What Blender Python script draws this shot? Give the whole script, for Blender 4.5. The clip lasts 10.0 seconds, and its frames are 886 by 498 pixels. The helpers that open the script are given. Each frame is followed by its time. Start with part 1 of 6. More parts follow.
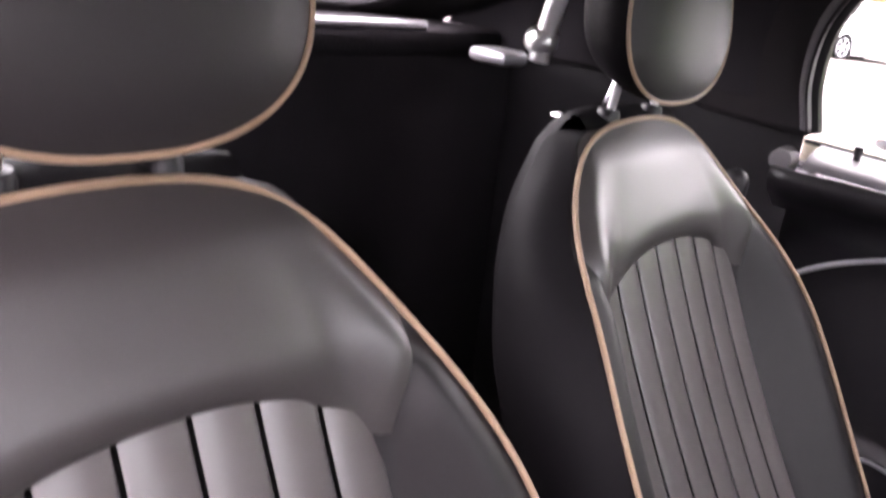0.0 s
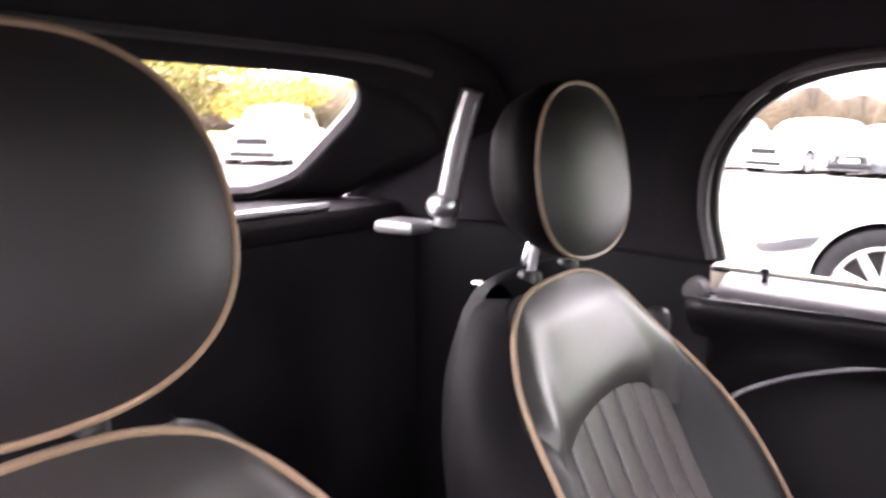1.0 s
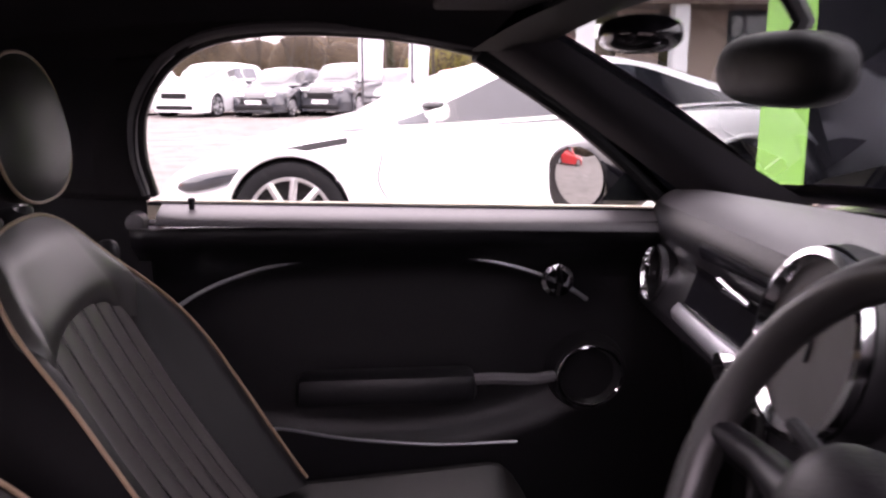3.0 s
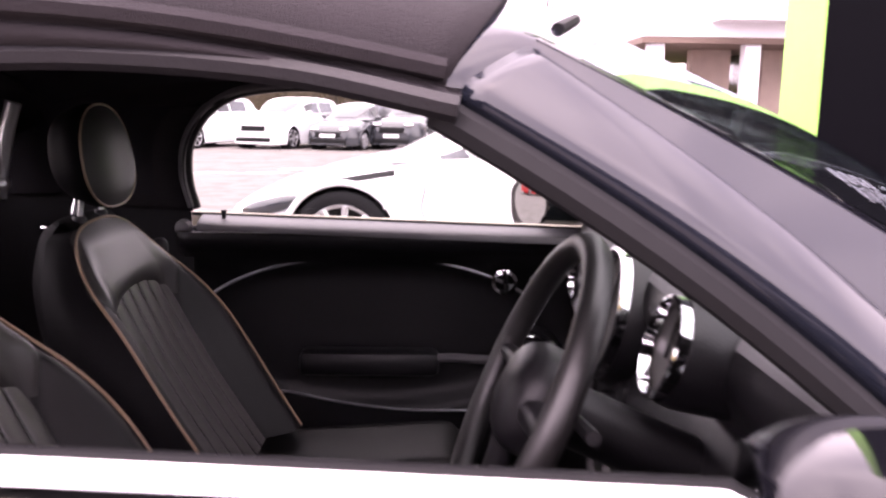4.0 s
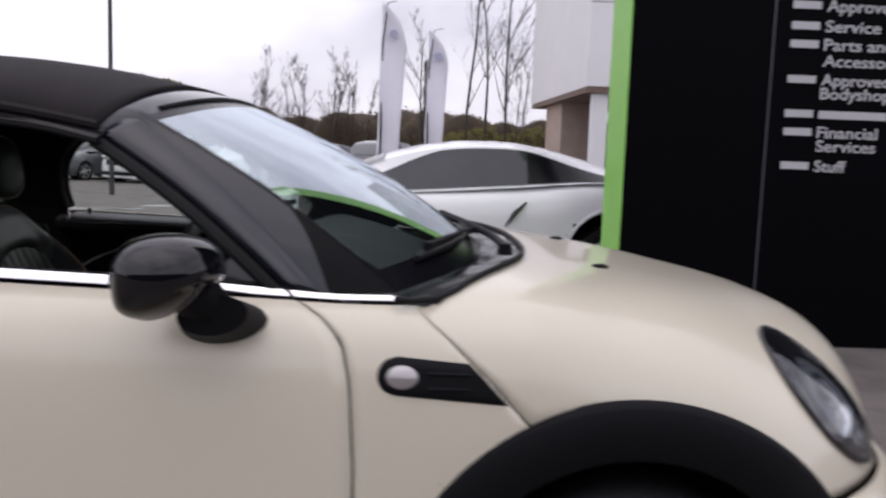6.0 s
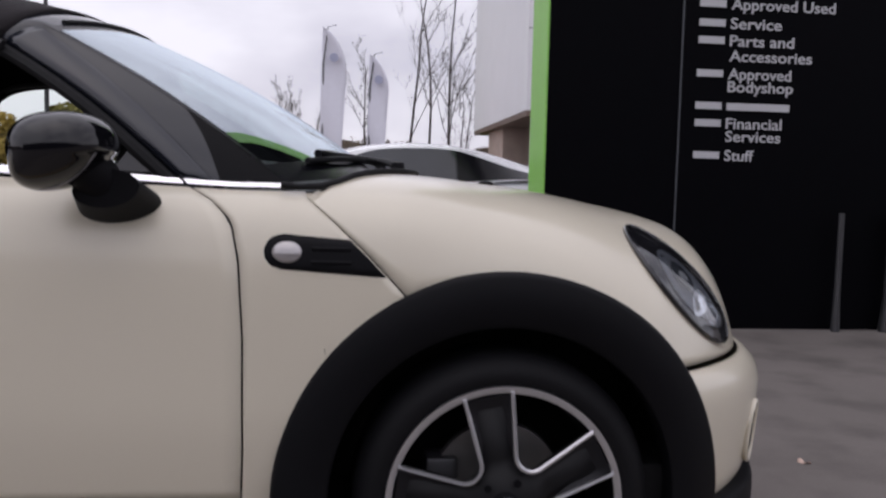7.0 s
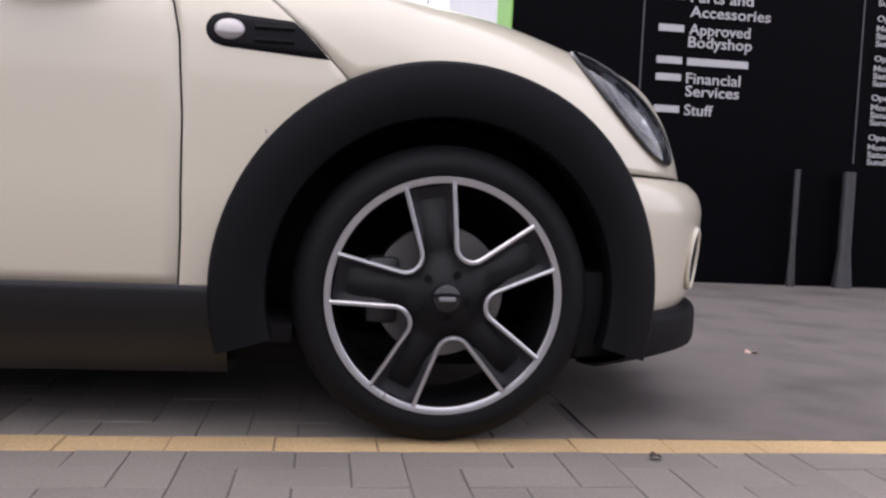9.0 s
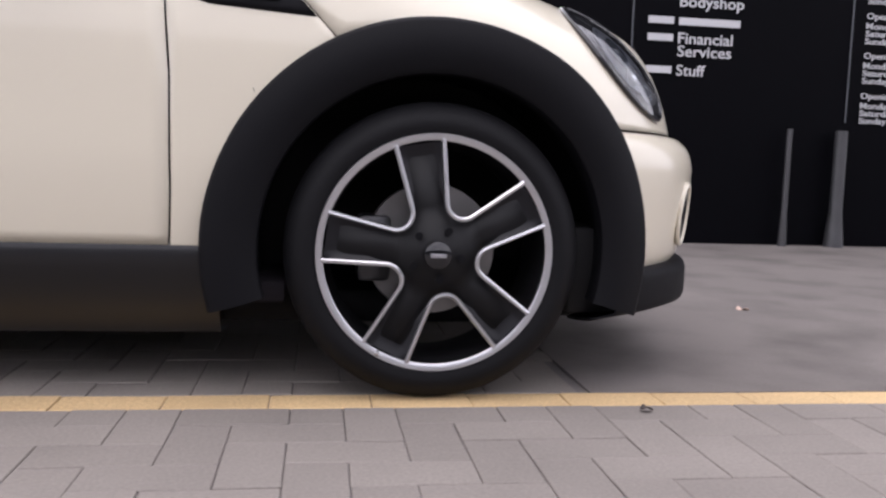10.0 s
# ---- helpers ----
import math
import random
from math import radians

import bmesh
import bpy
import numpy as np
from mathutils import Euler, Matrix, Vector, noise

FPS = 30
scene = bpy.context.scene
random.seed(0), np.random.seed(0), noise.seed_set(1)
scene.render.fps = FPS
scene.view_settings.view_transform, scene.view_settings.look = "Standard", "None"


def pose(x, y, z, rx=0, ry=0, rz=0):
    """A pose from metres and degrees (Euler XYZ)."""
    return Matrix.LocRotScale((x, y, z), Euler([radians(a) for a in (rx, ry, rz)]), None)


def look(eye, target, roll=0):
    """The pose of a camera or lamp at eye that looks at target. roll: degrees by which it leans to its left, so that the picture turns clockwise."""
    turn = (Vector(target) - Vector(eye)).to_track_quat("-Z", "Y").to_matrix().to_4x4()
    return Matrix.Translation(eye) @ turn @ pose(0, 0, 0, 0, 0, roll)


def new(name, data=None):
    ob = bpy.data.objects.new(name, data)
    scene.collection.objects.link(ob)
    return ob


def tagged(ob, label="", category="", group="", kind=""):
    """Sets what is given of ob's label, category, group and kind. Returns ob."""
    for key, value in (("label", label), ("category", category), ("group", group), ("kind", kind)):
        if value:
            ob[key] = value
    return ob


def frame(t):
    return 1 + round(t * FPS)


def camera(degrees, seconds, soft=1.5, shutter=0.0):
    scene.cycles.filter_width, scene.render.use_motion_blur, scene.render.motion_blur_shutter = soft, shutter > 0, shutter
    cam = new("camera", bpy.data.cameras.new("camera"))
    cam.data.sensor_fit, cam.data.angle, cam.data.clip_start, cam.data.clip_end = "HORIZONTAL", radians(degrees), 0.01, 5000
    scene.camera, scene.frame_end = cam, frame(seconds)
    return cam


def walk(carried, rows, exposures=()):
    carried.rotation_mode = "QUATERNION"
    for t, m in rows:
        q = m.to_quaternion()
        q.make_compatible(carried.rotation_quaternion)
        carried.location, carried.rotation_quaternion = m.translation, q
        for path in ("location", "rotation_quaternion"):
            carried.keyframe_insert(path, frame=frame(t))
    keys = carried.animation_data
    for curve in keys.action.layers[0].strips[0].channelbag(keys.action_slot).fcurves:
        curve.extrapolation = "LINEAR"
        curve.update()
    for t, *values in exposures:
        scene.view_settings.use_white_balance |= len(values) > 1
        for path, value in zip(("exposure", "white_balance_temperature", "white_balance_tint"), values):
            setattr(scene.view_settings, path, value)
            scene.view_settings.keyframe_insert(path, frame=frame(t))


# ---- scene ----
cam = camera(54.5, 10.0, 2.4, 0.5)
PATH = [
    (0, (-1.241, -0.558, 1.136), (-2.397, 0.939, 0.487), 7.9),
    (0.5, (-1.264, -0.543, 1.148), (-2.448, 1.006, 0.704), 4.3),
    (1, (-1.286, -0.547, 1.161), (-2.329, 1.133, 0.859), 1.0),
    (1.5, (-1.248, -0.557, 1.15), (-2.017, 1.276, 0.928), -2.8),
    (2, (-1.259, -0.598, 1.147), (-1.519, 1.359, 0.827), -2.9),
    (2.5, (-1.284, -0.668, 1.156), (-1.127, 1.287, 0.765), -1.0),
    (2.7, (-1.278, -0.713, 1.164), (-1.052, 1.23, 0.749), -0.1),
    (3.8, (-1.069, -1.165, 1.215), (-1.05, 0.803, 0.862), 0.9),
    (4, (-1.047, -1.267, 1.21), (-1.025, 0.705, 0.876), 0.8),
    (4.2, (-1.029, -1.370, 1.223), (-0.992, 0.603, 0.876), -0.2),
    (4.5, (-0.965, -1.527, 1.234), (-0.958, 0.45, 0.92), -0.9),
    (5, (-0.787, -1.798, 1.222), (-0.863, 0.178, 0.919), 0.4),
    (5.5, (-0.613, -2.076, 1.217), (-0.645, -0.091, 0.973), 0.8),
    (6, (-0.434, -2.306, 1.215), (-0.352, -0.322, 0.979), 2.0),
    (6.2, (-0.361, -2.379, 1.197), (-0.241, -0.396, 0.966), 2.0),
    (7.3, (-0.292, -2.495, 0.840), (-0.082, -0.508, 0.751), 1.1),
    (7.5, (-0.276, -2.501, 0.773), (-0.062, -0.513, 0.731), 0.9),
    (8, (-0.256, -2.511, 0.628), (-0.01, -0.527, 0.604), 1.6),
    (8.25, (-0.254, -2.518, 0.577), (-0.008, -0.535, 0.507), 1.8),
    (8.5, (-0.253, -2.525, 0.54), (-0.007, -0.543, 0.433), 1.9),
    (9, (-0.241, -2.53, 0.512), (0.03, -0.552, 0.384), 2.6),
    (9.5, (-0.234, -2.536, 0.498), (0.069, -0.567, 0.326), 2.1),
    (10, (-0.235, -2.536, 0.493), (0.052, -0.567, 0.289), 1.9),
]
EXPOSURES = [(0, 3.95, 6750, 32), (1.0, 4.1, 6750, 30), (1.5, 3.65, 6750, 29), (2.0, 2.95, 6750, 29), (2.5, 2.4, 6800, 38), (2.7, 2.25, 6850, 40), (4.0, 2.1, 6900, 44), (4.5, 1.12, 6650, 33), (5.0, 0.48, 6400, 20),
             (5.5, 0.02, 6300, 18), (6.0, -0.28, 6250, 17), (7.5, -0.62, 6200, 17), (8.0, -0.70, 6200, 17), (8.5, -0.08, 6250, 19), (9.0, 0.20, 6250, 18), (10.0, 0.52, 6250, 17)]
walk(cam, [(t, look(eye, target, roll)) for t, eye, target, roll in PATH], EXPOSURES)

# ---- world, sun ----
SUN_EL, SUN_AZ = 74.0, 215.0
world = bpy.data.worlds.new("world")
scene.world = world
world.use_nodes = True
wt = world.node_tree
wt.nodes.clear()
w_out = wt.nodes.new("ShaderNodeOutputWorld")
w_bg = wt.nodes.new("ShaderNodeBackground")
w_sky = wt.nodes.new("ShaderNodeTexSky")
w_sky.sky_type, w_sky.sun_disc = "NISHITA", False
w_sky.sun_elevation, w_sky.sun_rotation = radians(SUN_EL), radians(SUN_AZ)
w_sky.dust_density, w_sky.ozone_density = 4.0, 1.0
w_co = wt.nodes.new("ShaderNodeTexCoord")
w_map = wt.nodes.new("ShaderNodeMapping")
w_map.inputs["Scale"].default_value = (1.6, 1.6, 3.4)
w_noise = wt.nodes.new("ShaderNodeTexNoise")
w_noise.inputs["Scale"].default_value, w_noise.inputs["Detail"].default_value = 1.5, 7
w_ramp = wt.nodes.new("ShaderNodeValToRGB")
w_ramp.color_ramp.elements[0].position, w_ramp.color_ramp.elements[0].color = 0.30, (8.2, 8.0, 8.9, 1)
w_ramp.color_ramp.elements[1].position, w_ramp.color_ramp.elements[1].color = 0.56, (15.0, 14.7, 15.0, 1)
w_mix = wt.nodes.new("ShaderNodeMix")
w_mix.data_type = "RGBA"
w_mix.inputs[0].default_value = 0.86
wt.links.new(w_co.outputs["Generated"], w_map.inputs[0])
wt.links.new(w_map.outputs[0], w_noise.inputs["Vector"])
wt.links.new(w_noise.outputs["Fac"], w_ramp.inputs[0])
wt.links.new(w_sky.outputs[0], w_mix.inputs[6])
# overcast: brighter overhead than along the horizon
w_sep = wt.nodes.new("ShaderNodeSeparateXYZ")
w_rise = wt.nodes.new("ShaderNodeMapRange")
w_rise.inputs[1].default_value, w_rise.inputs[2].default_value = 0.0, 1.0
w_rise.inputs[3].default_value, w_rise.inputs[4].default_value = 1.0, 1.25
w_mul = wt.nodes.new("ShaderNodeVectorMath")
w_mul.operation = "SCALE"
wt.links.new(w_co.outputs["Generated"], w_sep.inputs[0])
wt.links.new(w_sep.outputs["Z"], w_rise.inputs[0])
wt.links.new(w_ramp.outputs[0], w_mul.inputs[0])
wt.links.new(w_rise.outputs[0], w_mul.inputs["Scale"])
wt.links.new(w_mul.outputs[0], w_mix.inputs[7])
wt.links.new(w_mix.outputs[2], w_bg.inputs[0])
w_bg.inputs[1].default_value = 0.10
wt.links.new(w_bg.outputs[0], w_out.inputs[0])
sun = new("sun", bpy.data.lights.new("sun", "SUN"))
sun.data.energy, sun.data.angle, sun.data.color = 0.5, radians(75), (1.0, 0.95, 0.88)
_az, _el = radians(SUN_AZ), radians(SUN_EL)
sun.matrix_world = look((math.sin(_az) * math.cos(_el) * 30, math.cos(_az) * math.cos(_el) * 30, math.sin(_el) * 30), (0, 0, 0))


# ---- materials ----
def mat(name, color, rough=0.5, metal=0.0, coat=0.0, var=0.12, scale=8.0, bump=0.0, bscale=60.0, spec=0.5, rvar=0.08, fleck=0.0, island=0.0, world_space=False):
    m = bpy.data.materials.new(name)
    m.use_nodes = True
    nt = m.node_tree
    b = nt.nodes["Principled BSDF"]
    b.inputs["Metallic"].default_value = metal
    b.inputs["Coat Weight"].default_value = coat
    b.inputs["Coat Roughness"].default_value = 0.04
    b.inputs["Specular IOR Level"].default_value = spec
    co = nt.nodes.new("ShaderNodeTexCoord")
    n1 = nt.nodes.new("ShaderNodeTexNoise")
    n1.inputs["Scale"].default_value, n1.inputs["Detail"].default_value = scale, 6
    if world_space:
        co = nt.nodes.new("ShaderNodeNewGeometry")
    co_out = co.outputs["Position"] if world_space else co.outputs["Object"]
    nt.links.new(co_out, n1.inputs["Vector"])
    mx = nt.nodes.new("ShaderNodeMix")
    mx.data_type = "RGBA"
    mx.inputs[6].default_value = tuple(c * (1 - var) for c in color) + (1,)
    mx.inputs[7].default_value = tuple(min(1, c * (1 + var)) for c in color) + (1,)
    nt.links.new(n1.outputs["Fac"], mx.inputs[0])
    last = mx.outputs[2]
    if fleck or island:
        n3 = nt.nodes.new("ShaderNodeTexNoise")
        n3.inputs["Scale"].default_value, n3.inputs["Detail"].default_value = bscale * 1.7, 3
        nt.links.new(co_out, n3.inputs["Vector"])
        hsv = nt.nodes.new("ShaderNodeHueSaturation")
        mr = nt.nodes.new("ShaderNodeMapRange")
        mr.inputs[1].default_value, mr.inputs[2].default_value = 0.3, 0.7
        mr.inputs[3].default_value, mr.inputs[4].default_value = 1 - fleck, 1 + fleck
        nt.links.new(n3.outputs["Fac"], mr.inputs[0])
        val = mr.outputs[0]
        if island:
            oi = nt.nodes.new("ShaderNodeObjectInfo")
            mr2 = nt.nodes.new("ShaderNodeMapRange")
            mr2.inputs[3].default_value, mr2.inputs[4].default_value = 1 - island, 1 + island
            nt.links.new(oi.outputs["Random"], mr2.inputs[0])
            mul = nt.nodes.new("ShaderNodeMath")
            mul.operation = "MULTIPLY"
            nt.links.new(val, mul.inputs[0])
            nt.links.new(mr2.outputs[0], mul.inputs[1])
            val = mul.outputs[0]
        nt.links.new(val, hsv.inputs["Value"])
        nt.links.new(last, hsv.inputs["Color"])
        last = hsv.outputs[0]
    nt.links.new(last, b.inputs["Base Color"])
    rr = nt.nodes.new("ShaderNodeMapRange")
    rr.inputs[3].default_value, rr.inputs[4].default_value = max(0.02, rough - rvar), min(1, rough + rvar)
    n2 = nt.nodes.new("ShaderNodeTexNoise")
    n2.inputs["Scale"].default_value, n2.inputs["Detail"].default_value = bscale, 4
    nt.links.new(co_out, n2.inputs["Vector"])
    nt.links.new(n2.outputs["Fac"], rr.inputs[0])
    nt.links.new(rr.outputs[0], b.inputs["Roughness"])
    if bump:
        bp = nt.nodes.new("ShaderNodeBump")
        bp.inputs["Strength"].default_value, bp.inputs["Distance"].default_value = bump, 0.004
        nt.links.new(n2.outputs["Fac"], bp.inputs["Height"])
        nt.links.new(bp.outputs[0], b.inputs["Normal"])
    return m


def glass(name, color, base=0.05, top=0.8, power=3.0, sheen=(1.0, 1.0, 1.0)):
    """Thin pane: clear, with gloss that grows towards grazing view."""
    m = bpy.data.materials.new(name)
    m.use_nodes = True
    nt = m.node_tree
    nt.nodes.clear()
    o = nt.nodes.new("ShaderNodeOutputMaterial")
    tr = nt.nodes.new("ShaderNodeBsdfTransparent")
    tr.inputs[0].default_value = tuple(color) + (1,)
    gl = nt.nodes.new("ShaderNodeBsdfGlossy")
    gl.inputs["Roughness"].default_value = 0.02
    gl.inputs["Color"].default_value = tuple(sheen) + (1,)
    lw = nt.nodes.new("ShaderNodeLayerWeight")
    lw.inputs[0].default_value = 0.5
    pw = nt.nodes.new("ShaderNodeMath")
    pw.operation = "POWER"
    pw.inputs[1].default_value = power
    nt.links.new(lw.outputs["Facing"], pw.inputs[0])
    mr = nt.nodes.new("ShaderNodeMapRange")
    mr.inputs[3].default_value, mr.inputs[4].default_value = base, top
    nt.links.new(pw.outputs[0], mr.inputs[0])
    mx = nt.nodes.new("ShaderNodeMixShader")
    nt.links.new(mr.outputs[0], mx.inputs[0])
    nt.links.new(tr.outputs[0], mx.inputs[1])
    nt.links.new(gl.outputs[0], mx.inputs[2])
    nt.links.new(mx.outputs[0], o.inputs[0])
    return m


M_CREAM = mat("cream_paint", (0.645, 0.598, 0.486), 0.32, 0, 0.7, var=0.015, scale=2, rvar=0.04)
M_GLOSSBLACK = mat("gloss_black", (0.008, 0.008, 0.010), 0.12, 0, 0.25, var=0.1, rvar=0.03)
M_PILLAR = mat("dark_grey_paint", (0.010, 0.012, 0.018), 0.12, 0.0, 0.2, var=0.05, rvar=0.03)
M_PLASTIC = mat("black_plastic", (0.0052, 0.0052, 0.0066), 0.55, var=0.15, bump=0.15, bscale=400, spec=0.11)
M_RUBBER = mat("black_rubber", (0.008, 0.008, 0.009), 0.6, var=0.15, spec=0.2)
M_TYRE = mat("tyre_rubber", (0.006, 0.006, 0.0072), 0.6, spec=0.15, var=0.2, bump=0.2, bscale=120)
M_ALLOY = mat("machined_alloy", (0.58, 0.58, 0.60), 0.34, 0.9, var=0.05, bump=0.0, bscale=200)
M_RIMBLACK = mat("satin_black_alloy", (0.007, 0.007, 0.008), 0.5, 0.0, 0.0, var=0.1, spec=0.22)
M_RIMSATIN = mat("spoke_channel_black", (0.008, 0.008, 0.010), 0.40, 0.0, 0.0, var=0.1, spec=0.25)
M_FRIT = mat("black_glass_border", (0.004, 0.004, 0.006), 0.22, var=0.1, spec=0.16)
M_CORNER = mat("dark_reflection_glass", (0.003, 0.003, 0.004), 0.22, var=0.1, spec=0.12)
M_COWL = mat("gloss_cowl_plastic", (0.004, 0.004, 0.005), 0.24, var=0.2, bump=0.10, bscale=60, spec=0.32)
M_SHELL = mat("gloss_black_mirror_shell", (0.0035, 0.0035, 0.005), 0.06, 0, 0.25, var=0.1, rvar=0.02, spec=0.35)
M_DISC = mat("brake_disc_steel", (0.26, 0.25, 0.25), 0.4, 0.8, var=0.15, scale=30)
M_CHROME = mat("chrome", (0.86, 0.86, 0.88), 0.09, 1.0, var=0.02, rvar=0.03)
M_POST = mat("satin_steel", (0.88, 0.88, 0.88), 0.34, 1.0, var=0.03)
M_FABRIC = mat("roof_fabric", (0.020, 0.017, 0.019), 0.85, var=0.2, scale=14, bump=0.5, bscale=700, spec=0.25)
M_LINING = mat("headlining_cloth", (0.023, 0.0205, 0.024), 0.9, var=0.2, bump=0.3, bscale=500, spec=0.2)
M_CARPET = mat("black_carpet", (0.018, 0.016, 0.019), 0.95, var=0.3, bump=0.5, bscale=300, spec=0.1)
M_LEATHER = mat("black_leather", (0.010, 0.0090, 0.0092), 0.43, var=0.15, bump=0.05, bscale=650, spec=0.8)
# bolsters: the same black leather with shade put into its colour
M_HIDE = mat("shaded_black_leather", (0.009, 0.0080, 0.0086), 0.56, var=0.2, bump=0.06, bscale=650, spec=0.32)
# shade put into the colour: seat sides, headrest backs, header lining, floor pan
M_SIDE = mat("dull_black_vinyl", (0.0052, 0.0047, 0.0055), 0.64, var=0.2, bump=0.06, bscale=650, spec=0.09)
M_GROOVE = mat("groove_shade_black", (0.002, 0.002, 0.002), 0.9, var=0.1, spec=0.02)
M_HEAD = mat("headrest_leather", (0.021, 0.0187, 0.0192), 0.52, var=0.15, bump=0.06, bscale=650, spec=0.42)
# yoke and insert: the same leather, lightened for window light falling on it
M_YOKE = mat("lit_black_leather", (0.030, 0.0268, 0.0262), 0.44, var=0.2, bump=0.06, bscale=650, spec=0.9)
M_INSERT = mat("bright_lit_leather", (0.068, 0.061, 0.060), 0.36, var=0.15, bump=0.04, bscale=650, spec=1.0)
M_PIPING = mat("tan_leather_piping", (0.285, 0.195, 0.125), 0.5, var=0.12, bump=0.2, bscale=300)
M_DASH = mat("grey_dash_plastic", (0.105, 0.098, 0.105), 0.55, var=0.1, bump=0.2, bscale=300)
M_DOORTOP = mat("grey_door_top_plastic", (0.085, 0.079, 0.085), 0.45, var=0.1, bump=0.15, bscale=300)
M_TRIMBLACK = mat("black_trim_plastic", (0.0085, 0.0078, 0.0095), 0.42, var=0.15, bump=0.15, bscale=300, spec=0.4)
M_SILVERTRIM = mat("silver_trim", (0.34, 0.34, 0.36), 0.35, 0.6, var=0.08)
M_SMOKE = mat("indicator_lens", (0.42, 0.40, 0.40), 0.16, 0.5, 0.6, var=0.2, scale=40)
M_SILL = mat("sill_plastic", (0.005, 0.005, 0.0064), 0.34, var=0.2, bump=0.06, bscale=200, spec=0.5)
M_PALELEAF = mat("dry_leaf_pale", (0.55, 0.40, 0.33), 0.7, var=0.3, scale=60, bump=0.3, bscale=300)
M_DARKLEAF = mat("dry_leaf_dark", (0.045, 0.035, 0.032), 0.7, var=0.3, scale=60, bump=0.3, bscale=300)
M_LAMPIN = mat("lamp_reflector", (0.78, 0.79, 0.82), 0.16, 0.9, var=0.2, scale=40)
M_LAMPBOWL = mat("lamp_bowl", (0.16, 0.17, 0.19), 0.30, 0.7, var=0.25, scale=25)
M_LAMPGLASS = glass("lamp_glass", (0.88, 0.9, 0.92))
M_WSGLASS = glass("windscreen_glass", (0.66, 0.76, 0.72), 0.10, 1.0, 1.4, (0.78, 0.86, 0.92))
M_SIDEGLASS = glass("side_glass", (0.84, 0.90, 0.86), 0.04, 0.8, 4.0)
M_DARKGLASS = mat("tinted_glass", (0.02, 0.024, 0.03), 0.06, 0, 0.5, var=0.1, rvar=0.02, spec=0.8)
M_PALEGLASS = mat("pale_car_glass", (0.030, 0.034, 0.042), 0.06, 0, 0.1, var=0.5, scale=1.8, rvar=0.02, spec=0.45)
M_MIRROR = mat("mirror", (0.5, 0.52, 0.52), 0.03, 1.0, var=0.01, rvar=0.01)
M_DIAL = mat("dial_face", (0.075, 0.07, 0.068), 0.5, var=0.05)
M_BLOCK = mat("grey_concrete_block", (0.212, 0.189, 0.170), 0.85, var=0.26, scale=2.2, bump=0.3, bscale=90, fleck=0.09, island=0.07, world_space=True)
M_YBLOCK = mat("yellow_block", (0.53, 0.375, 0.195), 0.8, var=0.22, scale=4, bump=0.5, bscale=90, fleck=0.16, island=0.08, world_space=True)
M_SAND = mat("joint_sand", (0.15, 0.135, 0.13), 0.95, var=0.3, bscale=200)
M_SIGN = mat("sign_black", (0.0025, 0.0025, 0.0036), 0.45, 0, 0.0, var=0.2, rvar=0.08, spec=0.035)
M_GREEN = mat("sign_green", (0.25, 0.58, 0.10), 0.5, var=0.05)
M_LETTER = mat("sign_lettering", (0.50, 0.50, 0.52), 0.5, var=0.03)
M_SEAM = mat("sign_seam", (0.07, 0.075, 0.085), 0.4, 0.2, var=0.1)
M_TUBE = mat("grey_metal_tube", (0.075, 0.075, 0.08), 0.4, 0.5, var=0.15)
M_WHITEPAINT = mat("white_car_paint", (0.80, 0.81, 0.83), 0.2, 0, 0.8, var=0.02, rvar=0.03)
M_DARKCAR = mat("dark_car_paint", (0.03, 0.033, 0.04), 0.2, 0, 0.8, var=0.1)
M_SILVERCAR = mat("silver_car_paint", (0.42, 0.43, 0.45), 0.25, 0.5, 0.6, var=0.05)
M_REDCAR = mat("red_car_paint", (0.55, 0.03, 0.03), 0.25, 0, 0.7, var=0.05)
M_CLADDING = mat("white_cladding", (0.78, 0.78, 0.80), 0.5, var=0.04, scale=1.0)
M_STONE = mat("pale_brick_pier", (0.42, 0.33, 0.28), 0.85, var=0.25, scale=2, bump=0.4, bscale=30)
M_BGLASS = mat("building_glass", (0.05, 0.06, 0.065), 0.08, 0, 0.4, var=0.3, scale=0.6)
M_DARKWALL = mat("added_wall_dark", (0.035, 0.036, 0.04), 0.6, var=0.15, scale=0.7, spec=0.2)
M_SOFFIT = mat("brown_soffit", (0.17, 0.12, 0.095), 0.7, var=0.15, scale=1.5)
M_BARK = mat("bark", (0.06, 0.048, 0.042), 0.9, var=0.3, bump=0.5, bscale=40)
M_FLAG = mat("flag_cloth", (0.80, 0.80, 0.88), 0.8, var=0.04)
M_FLAGMARK = mat("flag_emblem", (0.42, 0.44, 0.58), 0.7, var=0.05)
M_LEAF = mat("autumn_leaf", (0.34, 0.24, 0.05), 0.8, var=0.4, scale=0.9)
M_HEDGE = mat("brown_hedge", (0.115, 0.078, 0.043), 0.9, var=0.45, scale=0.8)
# for the solid cores added inside hedge, bush and woods
M_CORE = mat("dark_twigs", (0.055, 0.040, 0.026), 0.95, var=0.5, scale=1.5, bump=0.6, bscale=25)
M_GRASS = mat("grass_verge", (0.12, 0.15, 0.03), 0.9, var=0.35, scale=2)


